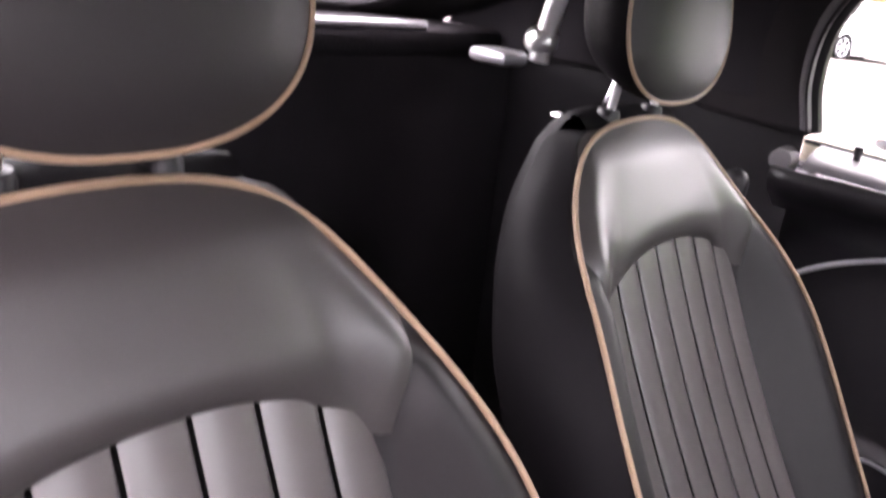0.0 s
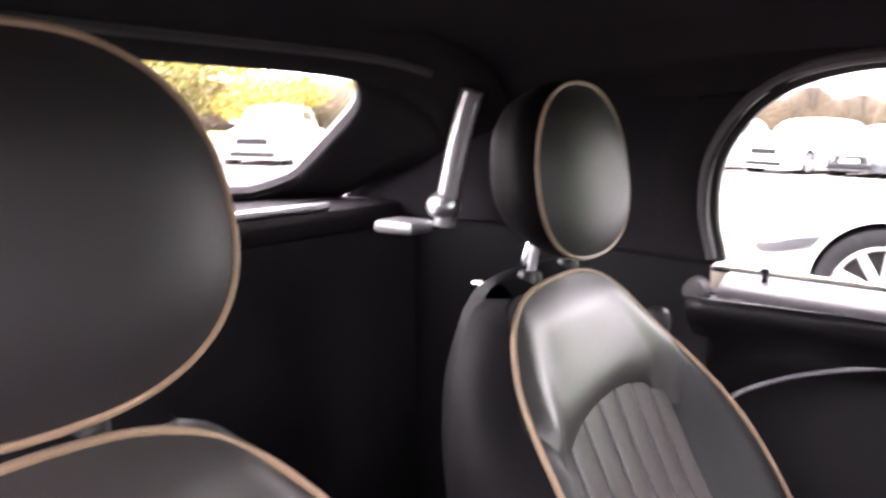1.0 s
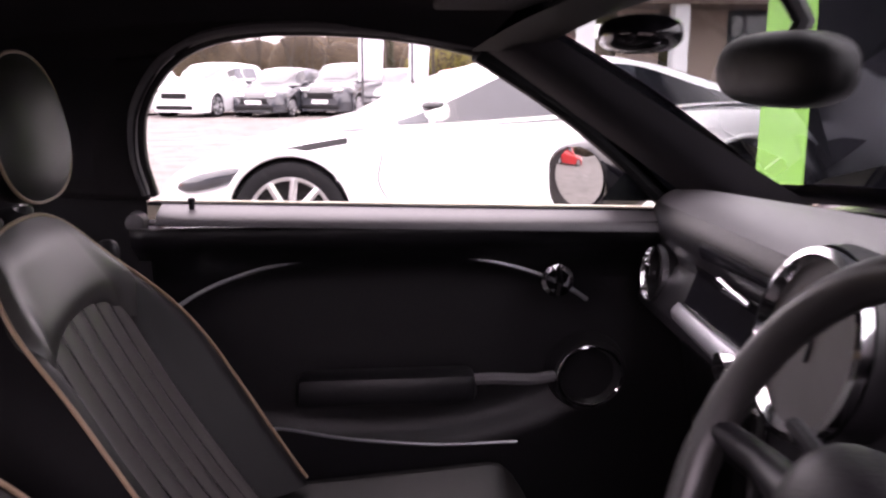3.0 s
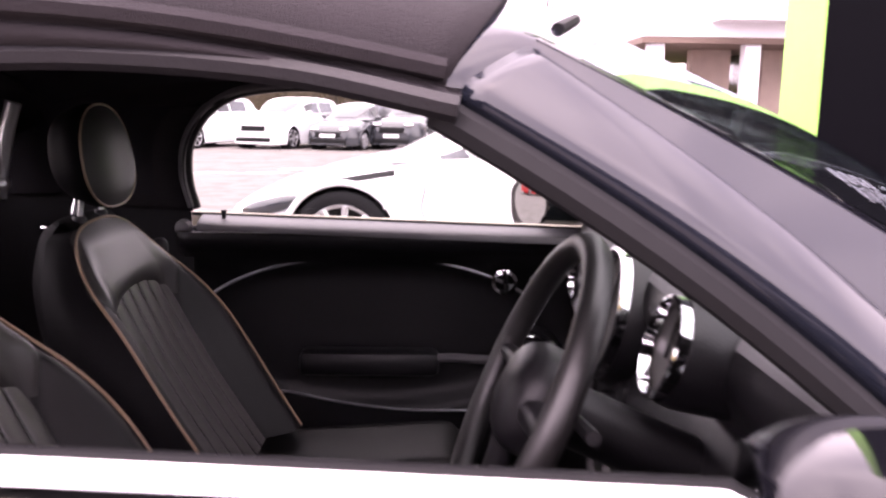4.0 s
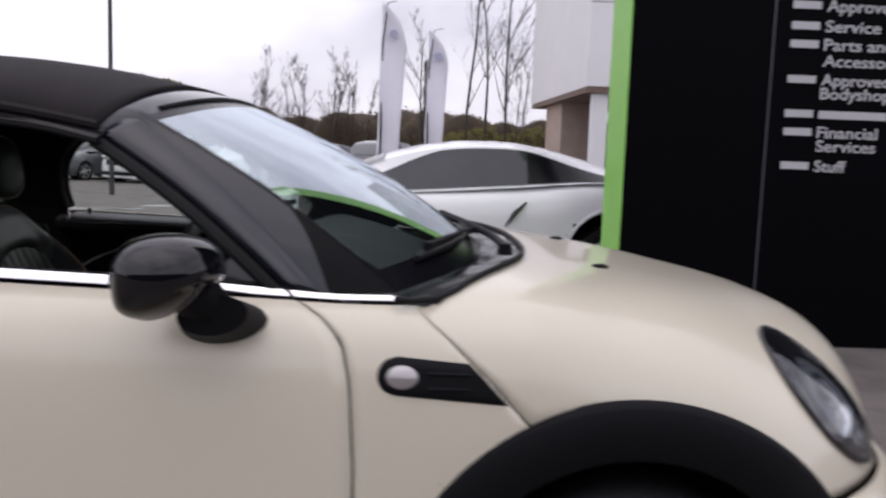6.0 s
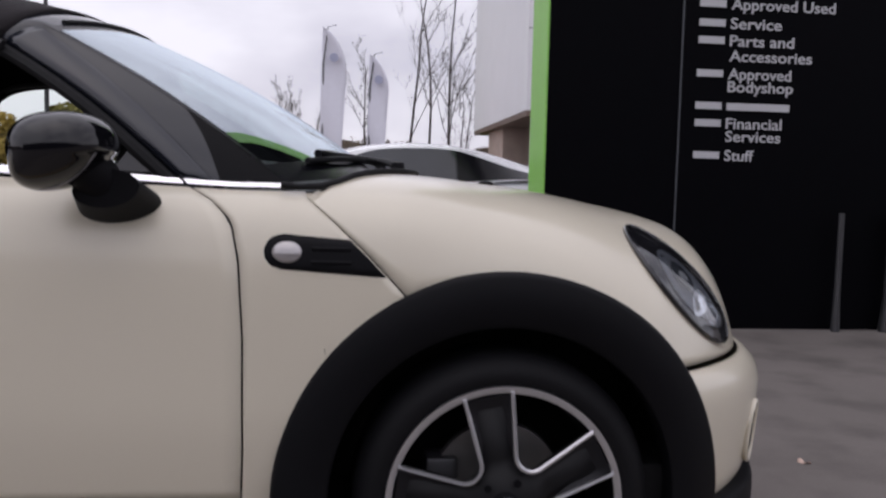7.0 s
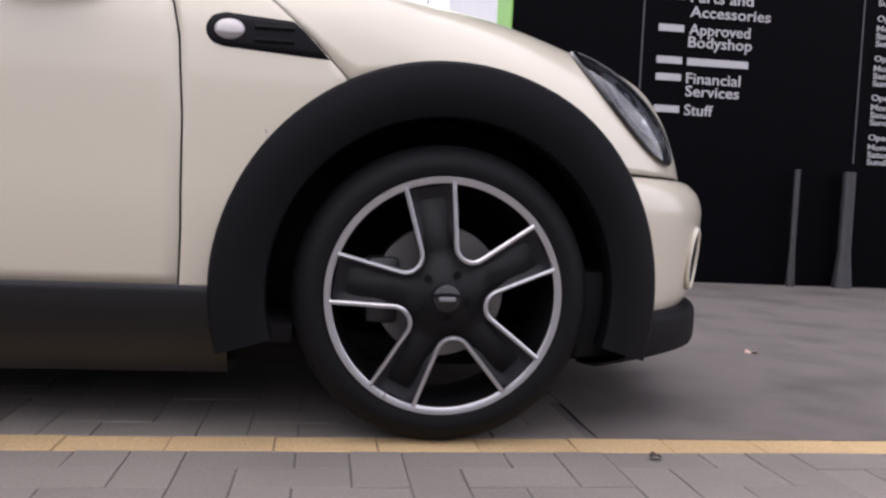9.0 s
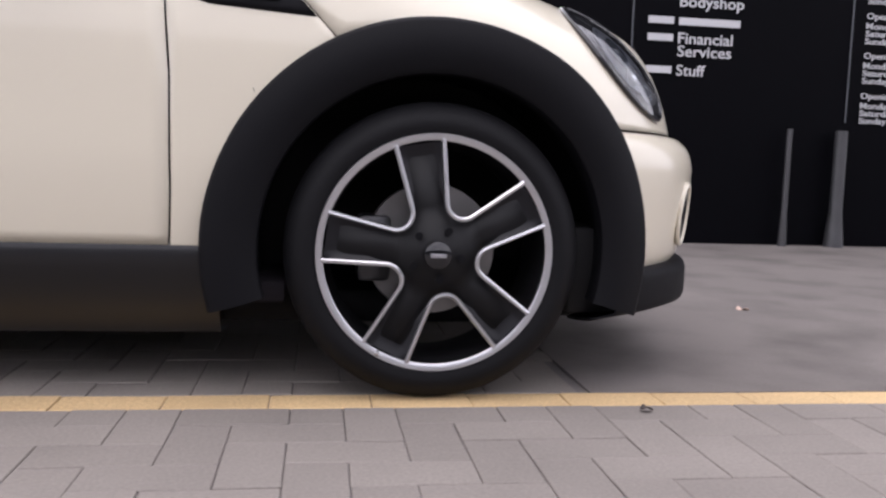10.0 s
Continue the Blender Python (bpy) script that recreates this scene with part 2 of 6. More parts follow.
def ground_material():
    m = mat("forecourt_ground", (0.150, 0.134, 0.124), 0.85, var=0.22, scale=0.9, bump=0.35, bscale=90, fleck=0.08)
    nt = m.node_tree
    b = nt.nodes["Principled BSDF"]
    old = b.inputs["Base Color"].links[0].from_socket
    co = nt.nodes.new("ShaderNodeTexCoord")
    st = nt.nodes.new("ShaderNodeTexNoise")
    st.inputs["Scale"].default_value, st.inputs["Detail"].default_value = 2.4, 10
    nt.links.new(co.outputs["Object"], st.inputs["Vector"])
    rp = nt.nodes.new("ShaderNodeMapRange")
    rp.inputs[1].default_value, rp.inputs[2].default_value, rp.inputs[3].default_value, rp.inputs[4].default_value = 0.46, 0.72, 0.0, 0.80
    nt.links.new(st.outputs["Fac"], rp.inputs[0])
    mx = nt.nodes.new("ShaderNodeMix")
    mx.data_type = "RGBA"
    mx.inputs[7].default_value = (0.074, 0.065, 0.060, 1)
    nt.links.new(rp.outputs[0], mx.inputs[0])
    nt.links.new(old, mx.inputs[6])
    nt.links.new(mx.outputs[2], b.inputs["Base Color"])
    return m


M_GROUND = ground_material()


# ---- mesh helpers ----
def obj(name, verts, faces, material, parent=None, label="", smooth=True, mats=None, fm=None):
    me = bpy.data.meshes.new(name)
    me.from_pydata([tuple(v) for v in verts], [], faces)
    bm = bmesh.new()
    bm.from_mesh(me)
    bmesh.ops.remove_doubles(bm, verts=bm.verts, dist=1e-5)
    bmesh.ops.recalc_face_normals(bm, faces=bm.faces)
    for f in bm.faces:
        f.smooth = smooth
    if smooth:
        for e in bm.edges:
            if len(e.link_faces) == 2 and e.calc_face_angle(0) > 0.7:
                e.smooth = False
    bm.to_mesh(me)
    bm.free()
    me.materials.append(material)
    ob = new(name, me)
    if parent:
        ob.parent = parent
    if label:
        tagged(ob, label)
    return ob


def grid(f, nu, nv, closed_u=False, closed_v=False):
    vs = [f(i / nu, j / nv) for i in range(nu + (0 if closed_u else 1)) for j in range(nv + (0 if closed_v else 1))]
    cu, cv = nu + (0 if closed_u else 1), nv + (0 if closed_v else 1)
    fs = [(i % cu * cv + j % cv, (i + 1) % cu * cv + j % cv, (i + 1) % cu * cv + (j + 1) % cv, i % cu * cv + (j + 1) % cv) for i in range(nu) for j in range(nv)]
    return vs, fs


def merge(*parts):
    vs, fs = [], []
    for v, f in parts:
        k = len(vs)
        vs += list(v)
        fs += [tuple(i + k for i in q) for q in f]
    return vs, fs


def box(x0, x1, y0, y1, z0, z1, bev=0.0):
    bm = bmesh.new()
    bmesh.ops.create_cube(bm, size=1)
    for v in bm.verts:
        v.co = Vector(((x0 + x1) / 2 + v.co.x * (x1 - x0), (y0 + y1) / 2 + v.co.y * (y1 - y0), (z0 + z1) / 2 + v.co.z * (z1 - z0)))
    if bev:
        bmesh.ops.bevel(bm, geom=bm.edges[:], offset=bev, segments=2, affect="EDGES", profile=0.5)
    bm.verts.index_update()
    out = [v.co.copy() for v in bm.verts], [tuple(v.index for v in f.verts) for f in bm.faces]
    bm.free()
    return out


def tube(pts, r, n=8, closed=False, caps=True):
    pts = [Vector(p) for p in pts]
    k = len(pts)
    rs = r if isinstance(r, (list, tuple)) else [r] * k
    vs, fs, up = [], [], None
    for i, p in enumerate(pts):
        a = pts[(i - 1) % k] if closed or i else p
        b = pts[(i + 1) % k] if closed or i < k - 1 else p
        t = (b - a).normalized()
        if up is None:
            up = t.orthogonal().normalized()
        up = (up - t * up.dot(t)).normalized()
        s = t.cross(up)
        for j in range(n):
            c = 2 * math.pi * j / n
            vs.append(p + (up * math.cos(c) + s * math.sin(c)) * rs[i])
    for i in range(k if closed else k - 1):
        for j in range(n):
            q = (i + 1) % k
            fs.append((i * n + j, i * n + (j + 1) % n, q * n + (j + 1) % n, q * n + j))
    if caps and not closed:
        fs += [tuple(range(n)), tuple(range((k - 1) * n, k * n))]
    return vs, fs


def lathe(profile, n=48, axis="y", center=(0, 0, 0), closed=False):
    """profile: (radius, along) pairs turned round an axis."""
    c = Vector(center)

    def f(u, v):
        k = v * (len(profile) if closed else len(profile) - 1)
        r, a = profile[int(round(k)) % len(profile)]
        t = u * 2 * math.pi
        if axis == "y":
            return c + Vector((r * math.cos(t), a, r * math.sin(t)))
        if axis == "x":
            return c + Vector((a, r * math.cos(t), r * math.sin(t)))
        return c + Vector((r * math.cos(t), r * math.sin(t), a))
    return grid(f, n, len(profile) if closed else len(profile) - 1, closed_u=True, closed_v=closed)


def ellipsoid(c, r, n=24, m=14, p=2.0):
    def sg(a, q):
        return math.copysign(abs(a) ** q, a)

    def f(u, v):
        a, b = u * 2 * math.pi, (v - 0.5) * math.pi
        e = 2 / p
        return (c[0] + r[0] * sg(math.cos(b), e) * sg(math.cos(a), e), c[1] + r[1] * sg(math.cos(b), e) * sg(math.sin(a), e), c[2] + r[2] * sg(math.sin(b), e))
    return grid(f, n, m, closed_u=True)


def solid(ob, t, offset=-1.0):
    m = ob.modifiers.new("thickness", "SOLIDIFY")
    m.thickness, m.offset = t, offset
    return ob


def empty(name, at=(0, 0, 0)):
    ob = new(name)
    ob.location = at
    return ob


def lerp(tab, x):
    if x <= tab[0][0]:
        return tab[0][1]
    for (a, p), (b, q) in zip(tab, tab[1:]):
        if x <= b:
            return p + (q - p) * (x - a) / (b - a)
    return tab[-1][1]


def curve(tab, x):
    """Smooth interpolation through a table."""
    xs = [p[0] for p in tab]
    if x <= xs[0]:
        return tab[0][1]
    if x >= xs[-1]:
        return tab[-1][1]
    i = max(k for k in range(len(xs) - 1) if xs[k] <= x)
    h = xs[i + 1] - xs[i]
    s = (x - xs[i]) / h

    def slope(k):
        a, b = max(k - 1, 0), min(k + 1, len(xs) - 1)
        return (tab[b][1] - tab[a][1]) / (xs[b] - xs[a])
    y0, y1, m0, m1 = tab[i][1], tab[i + 1][1], slope(i) * h, slope(i + 1) * h
    return (2 * s**3 - 3 * s**2 + 1) * y0 + (s**3 - 2 * s**2 + s) * m0 + (3 * s**2 - 2 * s**3) * y1 + (s**3 - s**2) * m1


def spline(pts, n):
    """n + 1 points along a smooth line through pts."""
    k = len(pts) - 1
    axes = [[(i, p[a]) for i, p in enumerate(pts)] for a in range(len(pts[0]))]
    return [tuple(curve(ax, k * i / n) for ax in axes) for i in range(n + 1)]


def sweep_strip(pts, up, w):
    """A flat strip along pts, w wide in the direction up."""
    u = Vector(up).normalized() * w / 2
    pts = [Vector(p) for p in pts]
    return [p + u for p in pts] + [p - u for p in pts], [(i, i + 1, len(pts) + i + 1, len(pts) + i) for i in range(len(pts) - 1)]


# ---- ground ----
GZ = -0.012


def gz(y):
    """Height of the ground: level under the car, falling gently away beyond it."""
    return GZ - 0.010 * min(70.0, max(0.0, y - 1.2))


GY = [-250, -60, -20, -5, 1.2, 4, 8, 14, 20, 30, 45, 60, 71.2, 120, 250]
gv, gf = grid(lambda u, v: (-250 + 500 * u, GY[int(round(v * 14))], gz(GY[int(round(v * 14))])), 40, 14)
tagged(obj("ground", gv, gf, M_GROUND, smooth=False), "worn grey forecourt concrete reaching to the horizon", "ground", kind="structure")

# ---- sign ----
SY, SX0, SX1 = 3.25, 0.940, 9.2
sign = tagged(obj("sign_pylon", *box(SX0 + 0.012, SX1, SY, SY + 0.5, gz(SY) - 0.01, 6.4, 0.004), M_SIGN, smooth=False), "tall black dealer sign wall with white lettering and green edge", "sign")
obj("edge_panel", *box(SX0, SX0 + 0.012, SY - 0.002, SY + 0.5, gz(SY) - 0.01, 6.4, 0.002), M_GREEN, sign, "bright green side panel", smooth=False)
for sx in (1.87, 3.50, 5.13, 6.76, 8.39):
    obj("seam", *box(sx - 0.006, sx + 0.006, SY - 0.006, SY + 0.01, 0.0 if sx < 2 else 0.86, 6.38, 0.002), M_SEAM, sign, "thin grey panel joint", smooth=False)


def lettering(text, x0, x1, zb, cap):
    """A word on the sign, each letter a part of its own."""
    cu = bpy.data.curves.new("letter", "FONT")
    cu.size, cu.extrude, cu.offset, cu.resolution_u = 1.0, 0.01, 0.012, 3
    t = bpy.data.objects.new("letter", cu)
    scene.collection.objects.link(t)

    def mesh_of(body):
        cu.body = body
        bpy.context.view_layer.update()
        return bpy.data.meshes.new_from_object(t.evaluated_get(bpy.context.evaluated_depsgraph_get()))

    def span(me):
        xs = [v.co.x for v in me.vertices]
        return min(xs), max(xs)
    word = mesh_of(text)
    lo, hi = span(word)
    bpy.data.meshes.remove(word)
    s, k = cap / 0.70, (x1 - x0) / (hi - lo)
    for i, ch in enumerate(text):
        if ch == " ":
            continue
        head = mesh_of(text[:i + 1])
        right = span(head)[1]
        bpy.data.meshes.remove(head)
        me = mesh_of(ch)
        shift = right - span(me)[1]
        me.name = "letter"
        for v in me.vertices:
            v.co = Vector((x0 + (v.co.x + shift - lo) * k, SY - 0.004 - v.co.z * 0.2, zb + v.co.y * s))
        me.materials.append(M_LETTER)
        new("letter", me).parent = sign
    bpy.data.objects.remove(t)
    bpy.data.curves.remove(cu)


ROWS = [("Sales", 2.303, 2.500), ("Approved Used", 2.186, 2.965), ("Service", 2.057, 2.585), ("Parts and", 1.941, 2.680), ("Accessories", 1.839, 2.815),
        ("Approved", 1.718, 2.672), ("Bodyshop", 1.632, 2.690), ("", 1.499, 2.672), ("Financial", 1.382, 2.622), ("Services", 1.294, 2.618), ("Stuff", 1.163, 2.432)]
for text, zb, x1 in ROWS:
    zb, x1 = zb - 0.026, x1 - 0.020
    if text:
        lettering(text, 2.202, x1, zb, 0.074)
    else:
        obj("word_bar", *box(2.202, x1, SY - 0.005, SY + 0.002, zb + 0.008, zb + 0.058), M_LETTER, sign, smooth=False)
    if text not in ("Accessories", "Bodyshop", "Services"):
        obj("word_bar", *box(1.981, 2.165, SY - 0.005, SY + 0.002, zb + 0.012, zb + 0.060), M_LETTER, sign, smooth=False)
for zt in (2.165, 1.88, 1.598, 1.320, 1.036):
    lettering("Opening", 3.605, 3.86, zt, 0.042)
    for k, (word, x1) in enumerate((("Monday", 3.85), ("Saturday", 3.88), ("Sunday", 3.82))):
        lettering(word, 3.605, x1, zt - 0.070 - 0.053 * k, 0.042)
        obj("word_bar", *box(x1 + 0.03, x1 + 0.42, SY - 0.005, SY + 0.002, zt - 0.068 - 0.053 * k, zt - 0.034 - 0.053 * k), M_LETTER, sign, smooth=False)
for tx, r, z1 in ((3.030, 0.021, 0.795), (3.425, 0.046, 0.795)):
    tagged(obj("ground_tube", *lathe([(0.0, gz(SY)), (r * 1.5, gz(SY)), (r * 1.35, 0.06), (r, 0.22), (r * 0.95, z1), (0, z1)], 20, "z", (tx, SY - 0.09, 0)), M_TUBE), "grey metal tube flared at its foot beside the sign", "post", "sign tubes")

# ---- the roadster: x forward from the front axle, y across, z up ----
WB = -2.467                      # rear axle
ARC = (-0.001, 0.310, 0.455)     # front wheel arch: x, z, radius
ZC = [(-3.2, 0.80), (-3.0, 0.86), (-2.6, 0.97), (-2.1, 1.0), (-1.2, 0.99), (-0.45, 0.975), (-0.147, 0.962), (0, 0.948), (0.14, 0.932), (0.31, 0.903), (0.466, 0.870), (0.54, 0.842), (0.60, 0.788), (0.65, 0.70), (0.683, 0.575)]
NN = [(-0.2, 7.4), (-0.05, 5.6), (0.1, 4.6), (0.31, 3.3), (0.54, 3.0), (0.7, 2.6)]
ZL = 0.30


def half_width(x):
    if x > 0.0:
        front = 0.8 * (max(0.001, 0.70 - x) / 0.34) ** (1 / 3.5)
        k = min(1, max(0, (x - 0.1) / 0.3))
        k = k * k * (3 - 2 * k)
        return (0.832 - 0.03 * k * k) * (1 - k) + min(front, 0.832) * k
    if x < -2.4:
        return 0.832 * max(0.0, 1 - (max(0, -2.4 - x) / 0.78) ** 3.2 * 0.42)
    return 0.832


def side_y(x, z):
    """Half width of the body at x and height z."""
    w, zc, n = half_width(x), curve(ZC, x), lerp(NN, x)
    q = min(0.9999, max(0.0, (z - ZL) / (zc - ZL)))
    w *= (1 - q**n) ** (1 / n)
    return w - 0.028 * max(0, (0.5 - z) / 0.2) ** 1.5


def body_point(x, phi, s):
    w, zc, n = half_width(x), curve(ZC, x), lerp(NN, x)
    return Vector((x, s * w * math.sin(phi) ** (2 / n), ZL + (zc - ZL) * max(0, math.cos(phi)) ** (2 / n)))


def phi_at(x, z):
    zc, n = curve(ZC, x), lerp(NN, x)
    q = min(1.0, max(0.0, (z - ZL) / (zc - ZL)))
    return math.acos(q ** (n / 2))


def arch_z(x, r=ARC[2]):
    d = r * r - (x - ARC[0]) ** 2
    return ARC[1] + math.sqrt(d) if d > 0 else ARC[1]


BONLINE = [(-0.405, 0.914), (-0.347, 0.866), (-0.279, 0.802), (-0.204, 0.724)]


def bonnet_low(x):
    if x < -0.204:
        return lerp(BONLINE, x)
    if x < 0.362:
        return max(arch_z(x) - 0.012, 0.572)
    return 0.572


def cowl_x(y):
    return -0.160 - 0.230 * (abs(y) / 0.745) ** 2.5


car = tagged(empty("convertible_car"), "cream two-seat convertible with black fabric roof and black arches", "car")


def bonnet_f(u, v):
    f, s = abs(v * 2 - 1), (-1 if v < 0.5 else 1)
    x0 = cowl_x(min(0.745, 0.832 * 0.90 * f / 0.85)) if f < 0.85 else -0.390 - 0.015 * (f - 0.85) / 0.15
    x = x0 + (0.683 - x0) * u ** 0.92
    n, pl = lerp(NN, x), phi_at(x, bonnet_low(x))
    yb = min(0.90, math.sin(pl * 0.9) ** (2 / n))
    pb = math.asin(yb ** (n / 2))
    phi = math.asin((yb * f / 0.85) ** (n / 2)) if f < 0.85 else pb + (pl - pb) * (f - 0.85) / 0.15
    return body_point(x, phi, s)


def side_panel(x0, x1, z0, z1, nu, nv, s):
    """Panel of the flank between x0(z) and x1(z), from z0(x) to z1(x)."""
    def f(u, v):
        zm = 0.31 + v * 0.62
        x = x0(zm) + (x1(zm) - x0(zm)) * u
        z = z0(x) + (z1(x) - z0(x)) * v
        x = x0(z) + (x1(z) - x0(z)) * u
        return Vector((x, s * side_y(x, z), z))
    return grid(f, nu, nv)


def belt_z(x):
    return 0.927 + 0.030 * max(0.0, (-0.55 - x)) ** 0.95


SHUT = [(0.30, -0.526), (0.42, -0.521), (0.64, -0.522), (0.79, -0.532), (0.865, -0.549), (0.904, -0.590), (0.93, -0.640)]
REAR_SHUT = [(0.30, -1.62), (0.5, -1.66), (0.7, -1.66), (0.9, -1.63), (0.99, -1.60)]

solid(obj("bonnet", *grid(bonnet_f, 64, 104), M_CREAM, car, "smooth cream clamshell bonnet"), 0.004)


CROWN = -0.020                   # how far the hub stands back of the rim


def wheel_fit(wx, s, parent):
    """A road wheel with tyre, alloy rim, disc and hub at x = wx on side s."""
    yo = s * 0.822
    t = obj("wheel", *lathe([(0.243, 0.004), (0.258, 0.010), (0.275, 0.006), (0.292, -0.008), (0.302, -0.024), (0.306, -0.04), (0.306, -0.15), (0.300, -0.168), (0.275, -0.186), (0.245, -0.188), (0.240, -0.15), (0.236, -0.02)], 64, "y", (0, 0, 0), closed=True), M_TYRE, parent, "black low-profile tyre")
    t.location, t.rotation_euler = (wx, yo, 0.306), (0, 0, math.pi if s > 0 else 0)
    # mesh is built with its outer side towards -y
    for v in t.data.vertices:
        v.co.y = -v.co.y
    t.data.update()
    obj("rim", *lathe([(0.243, -0.006), (0.243, 0.004), (0.236, 0.004), (0.226, 0.03), (0.214, 0.10), (0.220, 0.17), (0.241, 0.18), (0.243, 0.15)], 64, "y"), M_RIMBLACK, t, "black rim well")
    # spoked face: disc with five windows
    bm = bmesh.new()
    n = 100
    edges = []

    def loop(pts):
        vs = [bm.verts.new(p) for p in pts]
        return [bm.edges.new((vs[i], vs[(i + 1) % len(vs)])) for i in range(len(vs))]
    edges += loop([(0.240 * math.cos(2 * math.pi * i / n), 0.0, 0.240 * math.sin(2 * math.pi * i / n)) for i in range(n)])
    windows = []
    for k in range(5):
        a0 = radians(28 + 36 + 72 * k)
        half = radians(23.8)
        pts = [(0.230 * math.cos(a0 + half * (1 - 2 * i / 12)), 0.230 * math.sin(a0 + half * (1 - 2 * i / 12))) for i in range(13)]
        # rounded inner end, tangent to the two neighbouring spokes
        px, pz = -math.sin(a0), math.cos(a0)
        dx, dz = math.cos(a0), math.sin(a0)
        for i in range(13):
            b = radians(239.9 - 119.8 * i / 12)
            along, across = 0.1158 + 0.033 * math.cos(b), 0.033 * math.sin(b)
            pts.append((dx * along + px * across, dz * along + pz * across))
        windows.append(pts)
        edges += loop([(p[0], 0.0, p[1]) for p in pts])
    bmesh.ops.triangle_fill(bm, use_beauty=True, use_dissolve=False, edges=edges)
    for f in list(bm.faces):
        c = f.calc_center_median()
        if c.length > 0.24:
            bm.faces.remove(f)
    for v in bm.verts:
        r = math.hypot(v.co.x, v.co.z)
        v.co.y = 0.006 + CROWN * max(0, 1 - r / 0.23) ** 1.1
    bm.verts.index_update()
    vs, fs = [v.co.copy() for v in bm.verts], [tuple(v.index for v in f.verts) for f in bm.faces]
    bm.free()
    face = solid(obj("spoke_face", vs, fs, M_RIMBLACK, t, "satin black five-spoke face"), 0.022, 0)
    face.location = (0, 0.004, 0)
    obj("lip", *lathe([(0.2265, 0.001), (0.2265, -0.006), (0.229, -0.008), (0.241, -0.008), (0.243, 0.001)], 80, "y", closed=True), M_ALLOY, t, "polished alloy lip")
    for pts in windows:
        def depth(p):
            r = math.hypot(*p)
            return -0.004 + CROWN * max(0, 1 - r / 0.23) ** 1.1 - 0.004
        line = [(p[0], depth(p), p[1]) for p in pts[12:] + pts[:1]]
        obj("spoke_edge", *tube(line, 0.0050, 6), M_ALLOY, t, "polished spoke edge")
    for k in range(5):
        a = radians(28 + 72 * k)
        d = Vector((math.cos(a), 0, math.sin(a)))
        p = Vector((-math.sin(a), 0, math.cos(a)))

        def trough(u, v, d=d, p=p):
            # hollow channel along the spoke with raised walls
            r, w = 0.088 + 0.134 * u, 2 * v - 1
            wall = max(0.0, (abs(w) - 0.60) / 0.40) ** 1.5 + max(0.0, (u - 0.80) / 0.20) ** 1.5
            y = -0.0035 + CROWN * max(0, 1 - r / 0.23) ** 1.1 - 0.0075 * min(1.0, wall) + 0.012 * max(0.0, (0.35 - u) / 0.35) + 0.004 * math.sin(u * math.pi)
            return Vector((0, y, 0)) + d * r + p * (w * (0.029 + 0.014 * u))
        obj("spoke_hollow", *grid(trough, 16, 14), M_RIMSATIN, t, "hollow satin black spoke channel")
    obj("hub_cap", *lathe([(0, -0.004), (0.018, -0.003), (0.027, 0.002), (0.029, 0.03), (0, 0.03)], 28, "y", (0, CROWN - 0.022, 0)), M_GLOSSBLACK, t, "gloss black centre cap")
    obj("cap_emblem", *box(-0.016, 0.016, CROWN - 0.029, CROWN - 0.0235, -0.004, 0.004, 0.001), M_SILVERTRIM, t, smooth=False)
    for k in range(5):
        a = radians(63 + 72 * k)
        obj("wheel_bolt", *lathe([(0, CROWN - 0.002), (0.008, CROWN - 0.002), (0.009, CROWN + 0.03), (0, CROWN + 0.03)], 10, "y", (0.052 * math.cos(a), 0.004, 0.052 * math.sin(a))), M_PLASTIC, t)
    obj("brake_disc", *lathe([(0.03, 0.095), (0.138, 0.095), (0.140, 0.098), (0.140, 0.115), (0.03, 0.115)], 48, "y"), M_DISC, t, "grey steel brake disc")
    obj("caliper", *box(-0.155, -0.085, 0.075, 0.15, -0.07, 0.07, 0.012), M_TUBE, t)
    obj("valve", *tube([(-0.115, -0.012, -0.205), (-0.112, -0.002, -0.198)], 0.004, 6), M_ALLOY, t)
    return t


